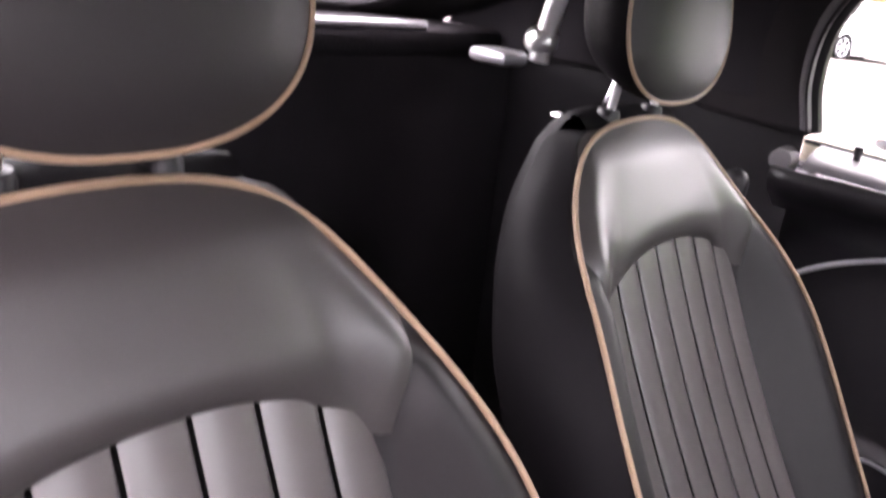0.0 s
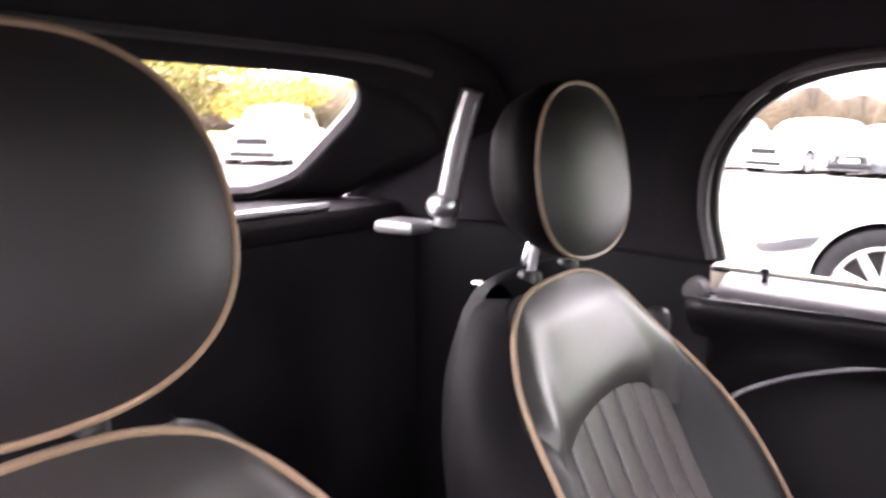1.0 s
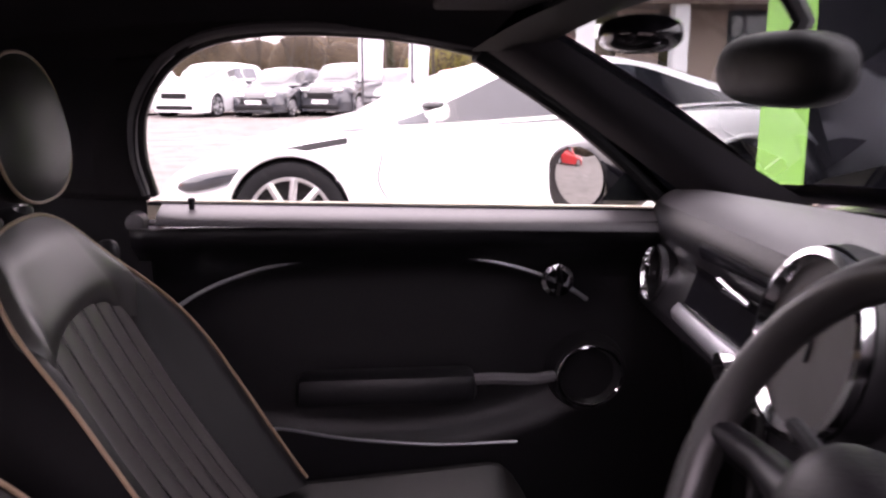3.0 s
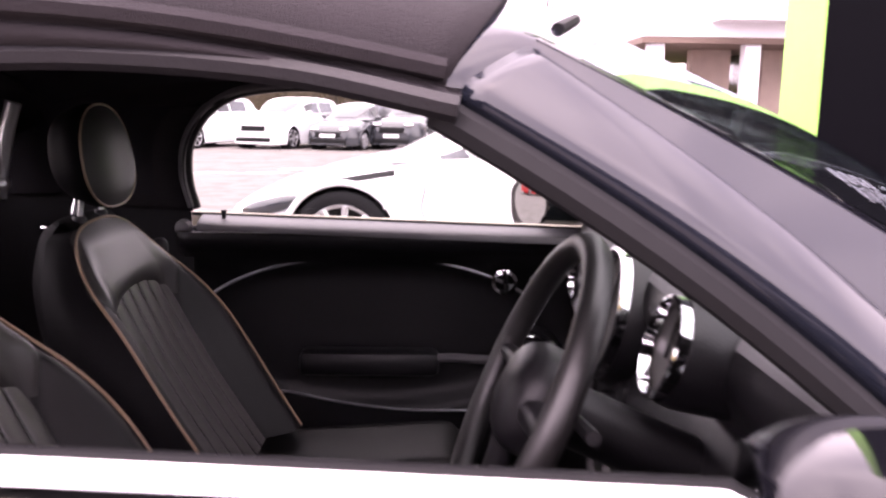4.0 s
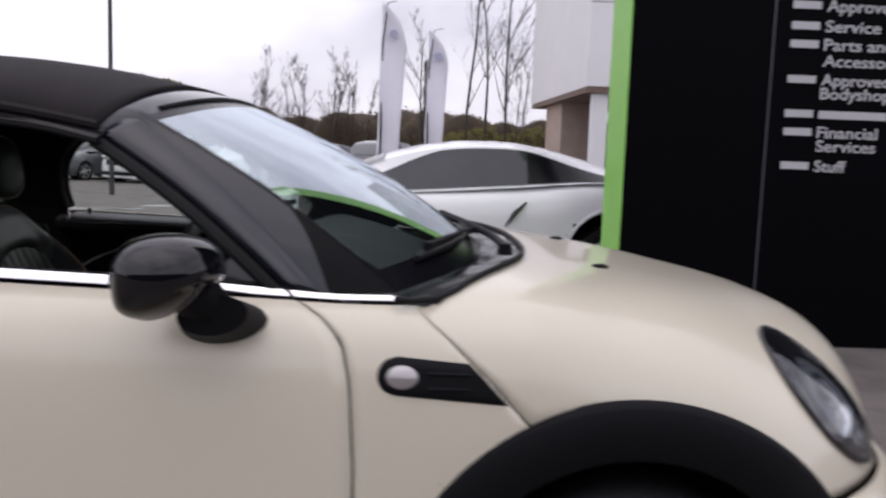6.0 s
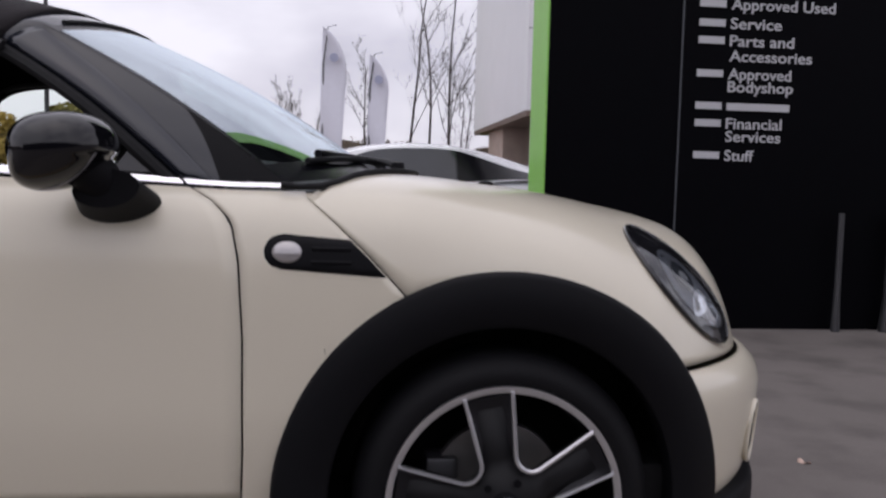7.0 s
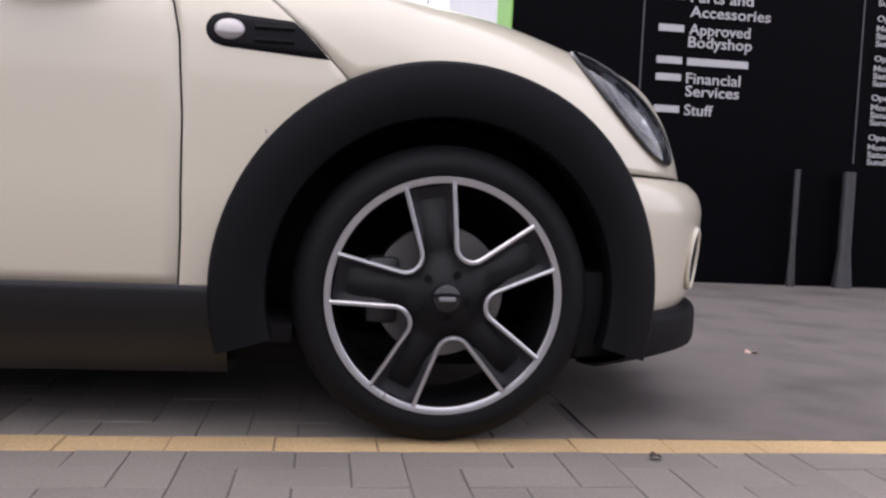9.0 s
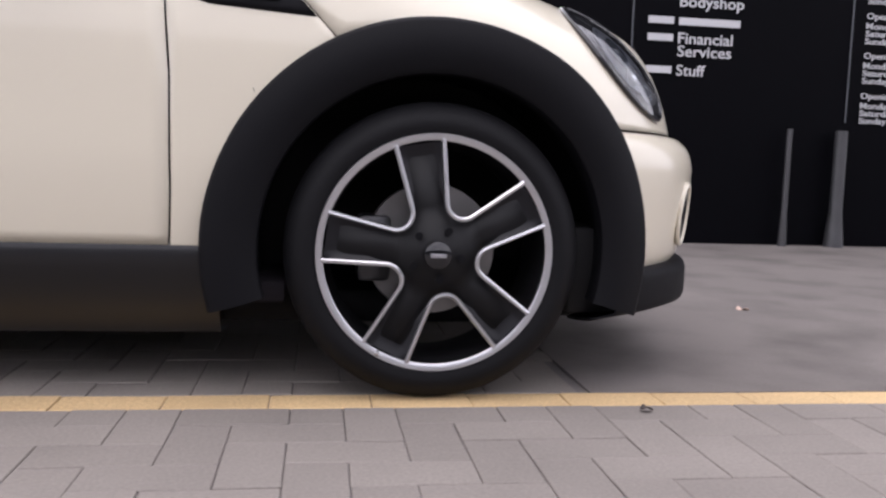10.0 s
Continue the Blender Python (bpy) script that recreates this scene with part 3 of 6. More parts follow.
for s in (-1, 1):
    side = "driver" if s < 0 else "passenger"
    # flank panels
    solid(obj("front_wing", *side_panel(lambda z: lerp(SHUT, z) + 0.0045, lambda z: (min(lerp([(b, a) for a, b in reversed(BONLINE)], z) - 0.004, 9) if z > 0.722 else ARC[0] - math.sqrt(max(0.0, ARC[2] ** 2 - (z - ARC[1]) ** 2)) + 0.012),
                                       lambda x: 0.30, lambda x: belt_z(x) - 0.004 if x < -0.405 else lerp(BONLINE, x), 14, 36, s), M_CREAM, car, "cream front wing"), 0.004)
    door = solid(obj("door", *side_panel(lambda z: lerp(REAR_SHUT, z), lambda z: lerp(SHUT, z), lambda x: 0.312, lambda x: belt_z(x) - 0.003, 30, 26, s), M_CREAM, car, "cream painted door"), 0.004)
    # wheel arch trim
    def arch_trim(cx, r0, r1, a0, a1, yb, s=s):
        prof = [(r1 + 0.004, 0.012), (r1, -0.006), (r1 - 0.008, -0.013), ((r0 + r1) / 2, -0.016), (r0 + 0.016, -0.012), (r0 + 0.003, -0.002), (r0, 0.016), (r0 + 0.01, 0.10)]

        def f(u, v):
            a = a0 + (a1 - a0) * u
            r, d = prof[int(round(v * (len(prof) - 1)))]
            x, z = cx + r * math.cos(a), ARC[1] + r * math.sin(a)
            yy = yb(x, max(z, 0.30)) - d
            return Vector((x, s * yy, z))
        return grid(f, 56, len(prof) - 1)

    def arch_y(x, z):
        return min(0.829, 0.829 - 0.55 * max(0, x - 0.24) ** 1.5 / 1.0)
    obj("wheel_arch_trim", *arch_trim(ARC[0], 0.352, 0.462, radians(-17), radians(196), arch_y), M_PLASTIC, car, "black plastic wheel arch trim")
    obj("wheel_arch_trim", *arch_trim(WB, 0.352, 0.455, radians(-18), radians(198), lambda x, z: 0.829), M_PLASTIC, car, "black plastic wheel arch trim")
    for cx in (ARC[0], WB):
        lv, lf = grid(lambda u, v: (cx + 0.375 * math.cos(radians(-14 + 208 * u)), s * (0.80 - 0.36 * v), ARC[1] + 0.375 * math.sin(radians(-14 + 208 * u))), 30, 4)
        dv, df = grid(lambda u, v: (cx + 0.375 * v * math.cos(radians(-14 + 208 * u)), s * 0.44, ARC[1] + 0.375 * v * math.sin(radians(-14 + 208 * u))), 30, 2)
        obj("wheel_well", *merge((lv, lf), (dv, df)), M_RUBBER, car, "black wheel well liner")
    wheel_fit(0.0, s, car)
    wheel_fit(WB, s, car)
    # sill
    sp = [(0.770, 0.322), (0.803, 0.318), (0.812, 0.300), (0.806, 0.265), (0.790, 0.235), (0.768, 0.182), (0.725, 0.124), (0.60, 0.111)]
    obj("sill", *grid(lambda u, v: (-0.432 + (-2.02 + 0.432) * u, s * sp[int(round(v * 7))][0], sp[int(round(v * 7))][1]), 10, 7), M_SILL, car, "black plastic sill")
    # belt line chrome and seal
    bl = [x / 100 for x in range(-172, -46, 2)] + [-0.452]
    belt_at = lambda x, dz: Vector((x, s * (side_y(x, belt_z(x)) - 0.45 * dz), belt_z(x) + dz - (0.055 if s > 0 else 0)))
    belt_prof = [(-0.003, 0.002), (0.0, 0.005), (-0.003, 0.012), (-0.012, 0.020)]

    def belt(u, v):
        x, (dy, dz) = bl[int(round(u * (len(bl) - 1)))], belt_prof[int(round(v * 3))]
        k = 1 - 0.42 * min(1.0, max(0.0, (x + 0.86) / 0.26))
        return Vector((x, s * (side_y(x, belt_z(x)) + dy * k), belt_z(x) + dz * k - (0.055 if s > 0 else 0)))
    obj("belt_trim", *grid(belt, len(bl) - 1, 3), M_CHROME, car, "bright chrome belt trim")
    obj("belt_gap", *tube([belt_at(-0.640 - 0.016 * k, 0.000 + 0.018 * k) for k in (0.0, 0.5, 1.0)], 0.0030, 6), M_RUBBER, car, "dark gap in the belt trim at the door edge")
    obj("wing_corner", *grid(lambda u, v: (-0.455 + 0.10 * u, s * (side_y(-0.455 + 0.10 * u, 0.87 + 0.05 * v) - 0.007), 0.87 + 0.05 * v), 6, 4), M_CREAM, car, "cream corner below the cowl")
    obj("window_seal", *grid(lambda u, v: (lambda x: Vector((x, s * (side_y(x, belt_z(x)) - 0.018 - 0.018 * v), belt_z(x) + 0.017 + 0.005 * math.sin(v * math.pi) - (0.055 if s > 0 else 0))))(-1.62 + 1.0 * u), 20, 4), M_RUBBER, car)
    # rear quarter
    def quarter(u, v):
        x = -1.64 - 1.46 * u
        zl = max(0.16, ARC[1] + math.sqrt(max(0, 0.445**2 - (x - WB) ** 2)) if abs(x - WB) < 0.445 else 0.2)
        top = 0.975 - 0.20 * max(0, u - 0.45) ** 1.6
        z = zl + (top - zl) * v
        return Vector((x, s * side_y(x, max(0.3, z)), z))
    solid(obj("rear_wing", *grid(quarter, 60, 16), M_CREAM, car, "cream rear wing"), 0.004)
    # scuttle with side repeater, on the wing
    def scut(u, v, d=0.0, s=s):
        # rounded at its rear end, cut along the bonnet line at the front
        zc = 0.808 - 0.012 * u
        hh = 0.034 + 0.002 * u
        z = zc + hh * (2 * v - 1)
        xr = -0.446 - math.sqrt(max(0, hh * hh - (z - zc) ** 2)) * 1.05
        xf = lerp([(b, a) for a, b in reversed(BONLINE)], z) - 0.006
        x = xr + (xf - xr) * u
        return Vector((x, s * (side_y(x, z) + d), z))
    obj("side_scuttle", *merge(grid(lambda u, v: scut(u, v, 0.007 * math.sin(min(1, v * 6, (1 - v) * 6, u * 8) * math.pi / 2)), 20, 12)), M_PLASTIC, car, "black side scuttle with indicator")
    zs = lambda a: (-0.437 + 0.030 * math.cos(a), 0.808 + 0.024 * math.sin(a))
    lp = [(lambda p: Vector((p[0], s * (side_y(*p) + 0.008), p[1])))(zs(2 * math.pi * i / 24)) for i in range(24)]
    ov, of = ellipsoid((-0.437, 0, 0.808), (0.029, 0.009, 0.021), 24, 10)
    obj("indicator_lamp", [Vector((v[0], s * (side_y(v[0], v[2]) + 0.006) + v[1], v[2])) for v in ov], of, M_SMOKE, car, "clear oval side indicator")
    for dz in (0.012, -0.014):
        obj("scuttle_bar", *tube([(x, s * (side_y(x, 0.803 + dz) + 0.008), 0.803 + dz) for x in (-0.39, -0.36, -0.335, -0.315)], 0.004, 6), M_PLASTIC, car)
    # door mirror
    mk = 1.2 if s > 0 else 1.0
    mv, mf = ellipsoid((0, 0, 0), (0.086, 0.098, 0.068), 56, 36, 2.3)
    ma, mz = radians(26 if s > 0 else 14), (0.970 if s > 0 else 0.990)
    turn = lambda x, y, z: Vector(((-0.745 if s > 0 else -0.826) + mk * x * math.cos(ma) - s * mk * y * math.sin(ma), s * 0.887 + s * mk * x * math.sin(ma) + mk * y * math.cos(ma), mz + mk * z))
    mv = [turn(max(v[0], -0.062) * (1 + 0.9 * v[2]), v[1], v[2] + (0.30 if v[2] < 0 else 0.02) * v[0] * min(1.0, abs(v[2]) / 0.03)) for v in mv]
    mir = obj("door_mirror", mv, mf, M_SHELL, car, "gloss black door mirror")
    seam = [(max(-0.060, 0.0862 * math.cos(a)), -0.03 if s < 0 else 0.03, -0.066 * abs(math.sin(a))) for a in [radians(188 + 150 * i / 24) for i in range(25)]]
    obj("shell_edge", *tube([turn(x * (1 + 0.9 * z), y, z + 0.30 * x * min(1.0, abs(z) / 0.03) - 0.0005) for x, y, z in seam], 0.0022, 6), M_SILVERTRIM, mir, "thin pale lower edge of the shell")
    fv, ff = grid(lambda u, v: Vector((-0.757 + (0.077 - 0.018 * v) * math.cos(2 * math.pi * u), s * (0.780 + 0.10 * v), (0.887 if s < 0 else 0.875) + 0.035 * v + (0.041 - 0.006 * v) * math.sin(2 * math.pi * u) + 0.10 * (0.072 - 0.018 * v) * math.cos(2 * math.pi * u))), 24, 6, closed_u=True)
    obj("mirror_foot", fv, ff + [tuple(i * 7 + 6 for i in range(24))], M_PLASTIC, mir, "matt black mirror foot")
    nx = 0.062 if s > 0 else 0.0
    neck = [(-0.757, s * 0.800, 0.897), (-0.762 + nx * 0.3, s * 0.832, 0.916), (-0.778 + nx * 0.8, s * 0.858, 0.942), (-0.797 + nx * 1.2, s * 0.876, 0.968)]
    obj("mirror_neck", *tube(spline(neck, 9), [0.034 + 0.0011 * i for i in range(10)], 18), M_PLASTIC, mir, "matt black mirror neck")
    gv, gf = grid(lambda u, v: turn(-0.0680 + 0.0022 * v * v, (-0.010 if s > 0 else 0.0) + (0.060 if s > 0 else 0.071) * v * math.cos(2 * math.pi * u), 0.002 + (0.049 if s > 0 else 0.051) * v * math.sin(2 * math.pi * u)), 32, 4, closed_u=True)
    obj("mirror_glass", gv, gf, M_MIRROR, mir, "round mirror glass")
    # headlamp
    def lamp_pt(a, k, d):
        # an oval leaning back along the wing, from the bonnet edge to the bumper
        cx, cz = 0.425, 0.727
        ux, uz, hw, hl = 0.165, -0.170, 0.053, 0.168
        la, lb = math.cos(a) * hl * k, math.sin(a) * hw * k
        n = math.hypot(ux, uz)
        x = cx + ux / n * la + (-uz / n) * lb * -1
        z = cz + uz / n * la - (-ux / n) * lb * -1 * 1.0
        y = side_y(x, max(0.45, z))
        out = Vector((0.45, 0.75 * s, 0.45)).normalized()
        return Vector((x, s * y, z)) + out * d
    def lamp_spot(la, lb, d):
        k = math.hypot(la / 0.168, lb / 0.053)
        return lamp_pt(math.atan2(lb / 0.053, la / 0.168), k, d)
    lamp = obj("headlamp", *grid(lambda u, v: lamp_pt(2 * math.pi * u, v, 0.002), 40, 6, closed_u=True), M_GLOSSBLACK, car, "almond-shaped headlamp with dark surround")
    for nm, cl, cb, rl, rb, mm, lab in (("reflector", 0.010, -0.004, 0.100, 0.036, M_LAMPBOWL, "grey main reflector"), ("indicator", 0.098, -0.008, 0.040, 0.024, M_LAMPIN, "bright indicator section"),
                                        ("projector", -0.020, -0.008, 0.036, 0.020, M_DARKGLASS, "dark projector lens"), ("lamp_brow", 0.048, 0.004, 0.024, 0.030, M_LAMPIN, "bright inner reflector wedge")):
        obj(nm, *grid(lambda u, v: lamp_spot(cl + rl * v * math.cos(2 * math.pi * u) * (1 - 0.25 * math.sin(2 * math.pi * u)), cb + rb * v * math.sin(2 * math.pi * u), 0.005 - 0.004 * (v - 1) ** 2 + {"projector": 0.003, "lamp_brow": 0.0015, "indicator": 0.001}.get(nm, 0.0)), 28, 5, closed_u=True), mm, lamp, lab)
    obj("headlamp_ring", *tube([lamp_pt(2 * math.pi * i / 48, 1.0, 0.005) for i in range(48)], 0.006, 8, closed=True), M_GLOSSBLACK, lamp)
    obj("headlamp_cover", *grid(lambda u, v: lamp_pt(2 * math.pi * u, v, 0.010 + 0.010 * (1 - v * v)), 40, 8, closed_u=True), M_LAMPGLASS, lamp, "clear lamp cover")

# ---- bumper and lower lip ----
def plan_x(y):
    return 0.700 - 0.335 * (abs(y) / 0.8) ** 3.5


def bumper(prof, arch_r, name, material, label):
    def f(u, v):
        k = v * (len(prof) - 1)
        i = min(int(k), len(prof) - 2)
        off = prof[i][0] + (prof[i + 1][0] - prof[i][0]) * (k - i)
        z = prof[i][1] + (prof[i + 1][1] - prof[i][1]) * (k - i)
        xa = ARC[0] + math.sqrt(max(0.0, arch_r**2 - (z - ARC[1]) ** 2))
        ye = 0.8 * min(1.04, (max(0.0, 0.700 + off - xa) / 0.335)) ** (1 / 3.5)
        y = -ye + 2 * ye * u
        # finer towards the corners
        y = ye * math.copysign(1 - (1 - abs(2 * u - 1)) ** 1.6, 2 * u - 1)
        return Vector((plan_x(y) + off, y, z))
    return solid(obj(name, *grid(f, 60, 18), material, car, label), 0.005)


bumper([(-0.012, 0.566), (0.006, 0.560), (0.032, 0.535), (0.044, 0.50), (0.042, 0.44), (0.032, 0.37), (0.022, 0.305), (0.004, 0.270), (-0.03, 0.262)], 0.448, "front_bumper", M_CREAM, "cream front bumper")
bumper([(-0.03, 0.276), (0.018, 0.272), (0.034, 0.266), (0.041, 0.254), (0.042, 0.220), (0.041, 0.190), (0.036, 0.177), (-0.06, 0.160), (-0.2, 0.146)], 0.37, "front_lip", M_PLASTIC, "black lower front lip")
for s in (-1, 1):
    def duct(a, k, d, s=s):
        # upright oval on the corner of the bumper, leaning with it
        y, z = 0.585 + 0.034 * k * math.cos(a), 0.385 + 0.070 * k * math.sin(a)
        return Vector((plan_x(y) + 0.036 + d + 0.10 * (z - 0.385), s * y, z))
    obj("duct_rim", *tube([duct(2 * math.pi * i / 32, 1.0, 0.002) for i in range(32)], 0.0065, 8, closed=True), M_CREAM, car, "cream rim of the bumper air duct")
    obj("bumper_duct", *grid(lambda u, v: duct(2 * math.pi * u, 0.9 * v, 0.003), 28, 3, closed_u=True), M_PLASTIC, car, "dark air duct in the bumper")

for s in (-1, 1):
    obj("splash_panel", *box(0.30, 0.44, min(s * 0.46, s * 0.745), max(s * 0.46, s * 0.745), 0.172, 0.36, 0.01), M_RUBBER, car, "black splash panel ahead of the wheel")

# ---- windscreen, cowl, pillars ----
WS_B = lambda q: Vector((-0.245 - 0.205 * abs(q) ** 2.3, 0.700 * q, 0.962 - 0.022 * abs(q) ** 2.5))
WS_T = lambda q: Vector((-0.880 - 0.088 * abs(q) ** 2.4, 0.575 * q, 1.312 - 0.050 * abs(q) ** 2.6))


def ws_pt(q, v, d=0.0):
    a, b = WS_B(q), WS_T(q)
    p = a.lerp(b, v)
    return p + Vector((0.45, 0, 0.85)).normalized() * (0.024 * math.sin(v * math.pi) * (1.15 - 0.45 * abs(q) ** 3) + d)


obj("windscreen", *grid(lambda u, v: ws_pt((2 * u - 1) * 0.985, 0.10 + 0.84 * v), 36, 20), M_WSGLASS, car, "raked windscreen glass")
ws_band = lambda q0, q1, v0, v1, nu, nv: grid(lambda u, v: ws_pt(q0 + (q1 - q0) * u, v0 + (v1 - v0) * v, -0.001), nu, nv)
obj("windscreen_border", *merge(ws_band(-1, 1, 0, 0.10, 36, 3), ws_band(-1, 1, 0.94, 1, 36, 2), ws_band(-1, -0.985, 0.10, 0.94, 2, 14), ws_band(0.985, 1, 0.10, 0.94, 2, 14)), M_FRIT, car, "black ceramic border of the windscreen")
for s in (-1, 1):
    lo_o, hi_o = Vector((-0.655, s * 0.725, 0.935)), Vector((-1.034, s * 0.605, 1.210))
    lo_i, hi_i = Vector((-0.588, s * 0.711, 0.934)), Vector((-0.974, s * 0.578, 1.256))

    def pillar(u, v):
        # u: along the pillar; v: from the door side over to the glass side
        a = lo_o.lerp(hi_o, u)
        b = lo_i.lerp(hi_i, u)
        bow = Vector((0.3, s * 0.5, 0.8)).normalized()
        return a.lerp(b, v) + bow * (0.015 * (1 - v**2.2) * min(1.0, v * 7) ** 0.5 + 0.020 * math.sin(u * math.pi))
    solid(obj("windscreen_pillar", *grid(pillar, 24, 16), M_PILLAR, car, "dark grey windscreen pillar"), 0.03)
    # painted cheek between pillar and glass; the glass corner below carries a dark reflection in its black
    cheek = lambda u, v: (pillar(u, 1.0) + Vector((-0.006, 0, -0.003))).lerp(ws_pt(s * 0.998, u) + Vector((0, 0, -0.0015)), v)
    edge = lambda u: 0.12 + 0.88 * min(1.0, u / 0.43) ** 1.15
    obj("pillar_cheek", *grid(lambda u, v: cheek(u, edge(u) * v), 40, 6), M_PILLAR, car, "dark grey pillar cheek beside the glass")
    obj("windscreen_corner", *grid(lambda u, v: cheek(0.43 * u, edge(0.43 * u) + (1.001 - edge(0.43 * u)) * v), 20, 5), M_CORNER, car, "black lower corner of the windscreen")
    obj("pillar_seal", *tube([pillar(i / 12, 0.0) + Vector((-0.012, 0, -0.006)) for i in range(13)], 0.014, 8), M_RUBBER, car, "black rubber pillar seal")
    obj("mirror_triangle", *merge(grid(lambda u, v: Vector((-0.80, s * 0.715, 0.945)).lerp(Vector((-0.665, s * 0.722, 0.940)), u).lerp(Vector((-0.755, s * 0.690, 1.012)), v), 6, 6)), M_GLOSSBLACK, car)


def top_z(x, y):
    w, zc, n = half_width(x), curve(ZC, x), lerp(NN, x)
    return ZL + (zc - ZL) * (1 - min(0.999, abs(y) / w) ** n) ** (1 / n)


def cowl_f(u, v):
    q = 2 * u - 1
    y = q * 0.742
    a = Vector((cowl_x(y) + 0.012, y, top_z(cowl_x(y), y) + 0.004))
    b = WS_B(q) + Vector((-0.02, 0, -0.01))
    fold = 0.5 + 0.5 * math.sin(q * 23.0 + 2.0 * v)
    return a.lerp(b, v) + Vector((0, 0, (-0.012 + 0.009 * fold * fold) * math.sin(v * math.pi)))


solid(obj("cowl", *grid(cowl_f, 72, 8), M_COWL, car, "black plastic cowl below the windscreen"), 0.004)
seal = [Vector((-0.456, -0.755, 0.936)), Vector((-0.430, -0.755, 0.932))] + [cowl_f(i / 36, 0) + Vector((0.006, 0, 0.002)) for i in range(37)] + [Vector((-0.430, 0.755, 0.932)), Vector((-0.456, 0.755, 0.936))]
seal = [seal[0]] + [(seal[i - 1] + seal[i] * 2 + seal[i + 1]) / 4 for i in range(1, len(seal) - 1)] + [seal[-1]]
obj("cowl_seal", *tube(seal, 0.0065, 10), M_RUBBER, car, "black rubber bonnet seal")
for y0, y1, x0 in ((-0.30, 0.34, -0.205), (0.20, -0.52, -0.235)):
    arm = [Vector((x0, y0, 0.985)), Vector((x0 - 0.03, (y0 * 2 + y1) / 3, 1.000)), ws_pt(y1 / 0.7 * 1.0, 0.10, 0.016)]
    wa = obj("wiper", *tube([Vector(p) for p in spline([tuple(p) for p in arm], 12)], 0.010, 8), M_PLASTIC, car, "black wiper arm and blade")
    bl0 = [ws_pt((y0 * 0.7 + (y1 - y0) * (0.25 + 0.75 * i / 10)) / 0.70, 0.07 + 0.01 * i / 10, 0.010) for i in range(11)]
    obj("blade", *tube(bl0, 0.007, 6), M_RUBBER, wa)
    obj("pivot_cap", *lathe([(0, 0.03), (0.016, 0.026), (0.02, 0.0)], 14, "z", (x0, y0, 0.968)), M_PLASTIC, wa)
for y in (-0.31, 0.31):
    obj("washer_jet", *ellipsoid((0.020, y, top_z(0.02, y) + 0.002), (0.020, 0.013, 0.007), 14, 8), M_PLASTIC, car, "black washer jet")
# dark body core under the bonnet so that no light leaks in
obj("engine_bay", *box(-0.36, 0.46, -0.42, 0.42, 0.2, 0.76, 0.02), M_RUBBER, car)
# floor pan low and blackened for under-car shade; tray added to block light
obj("floor_pan", *box(-2.02, -0.44, -0.70, 0.70, 0.116, 0.22, 0.02), M_SIDE, car, "dark floor pan")
obj("front_tray", *box(0.30, 0.50, -0.56, 0.56, 0.130, 0.17, 0.02), M_RUBBER, car, "dark plastic tray below the bumper")
obj("underbody", *box(-2.95, 0.30, -0.60, 0.60, 0.120, 0.20, 0.02), M_RUBBER, car, "dark underbody")

# ---- fabric roof ----
ROOF_C = [(-2.32, 1.02), (-2.15, 1.17), (-1.98, 1.30), (-1.86, 1.350), (-1.74, 1.376), (-1.54, 1.392), (-1.337, 1.392), (-1.137, 1.373), (-1.00, 1.348), (-0.94, 1.336)]
ROOF_S = [(-2.32, 1.0), (-2.1, 1.12), (-1.9, 1.20), (-1.7, 1.245), (-1.5, 1.262), (-1.35, 1.264), (-1.2, 1.250), (-1.0, 1.214), (-0.94, 1.198)]
ROOF_W = [(-2.32, 0.56), (-2.1, 0.60), (-1.8, 0.622), (-1.4, 0.628), (-1.0, 0.600)]


def roof_pt(x, q, d=0.0):
    zc, zs, w = curve(ROOF_C, x) - d, curve(ROOF_S, x) - d * 0.4, curve(ROOF_W, x) - d
    a = abs(q) * math.pi / 2
    return Vector((x, math.copysign(w * math.sin(a) ** 0.8, q), zs + (zc - zs) * math.cos(a) ** 0.8))


def roof_x(q, u, x1=-1.0):
    e = -0.962 - 0.078 * q * q
    return e + (-1.985 - e) * u


roof = solid(obj("fabric_roof", *grid(lambda u, v: roof_pt(roof_x(2 * v - 1, u), 2 * v - 1), 34, 30), M_FABRIC, car, "black fabric folding roof"), 0.012)
obj("roof_lining", *grid(lambda u, v: roof_pt(roof_x(2 * v - 1, u), 2 * v - 1, 0.03), 24, 24), M_LINING, car, "dark cloth headlining")


def header(u, v):
    # band of paint between the front edge of the fabric and the glass
    q = 2 * u - 1
    a = roof_pt(roof_x(q, 0), q) + Vector((-0.016, 0, -0.007))
    y = abs(a.y)
    if y < 0.575:
        b = WS_T(a.y / 0.575) + Vector((0.012, 0, -0.006))
    else:
        b = Vector((-0.956, a.y, 1.256)).lerp(Vector((-1.020, a.y, 1.214)), min(1, (y - 0.575) / 0.030))
    return a.lerp(b, v) + Vector((0, 0, 0.006 * math.sin(v * math.pi)))


obj("windscreen_header", *grid(header, 60, 6), M_PILLAR, car, "dark grey windscreen header")
obj("header_seal", *tube([WS_T(i / 20 - 1) + Vector((0.004, 0, -0.001)) for i in range(2, 39)], 0.006, 8), M_RUBBER, car, "black rubber seal above the glass")
# rear of the roof with the window opening in it


def rear_pt(y, v):
    # v 0 top, 1 bottom
    x = -1.985 + (-2.30 + 1.985) * v
    w = 0.62 - 0.02 * v
    zc = 1.300 - 0.278 * v
    zs = (1.165 - 0.16 * v)
    a = min(1, abs(y) / w)
    return Vector((x + 0.10 * a**2 * (1 - v), y, zs + (zc - zs) * (1 - a**6) ** 0.8))


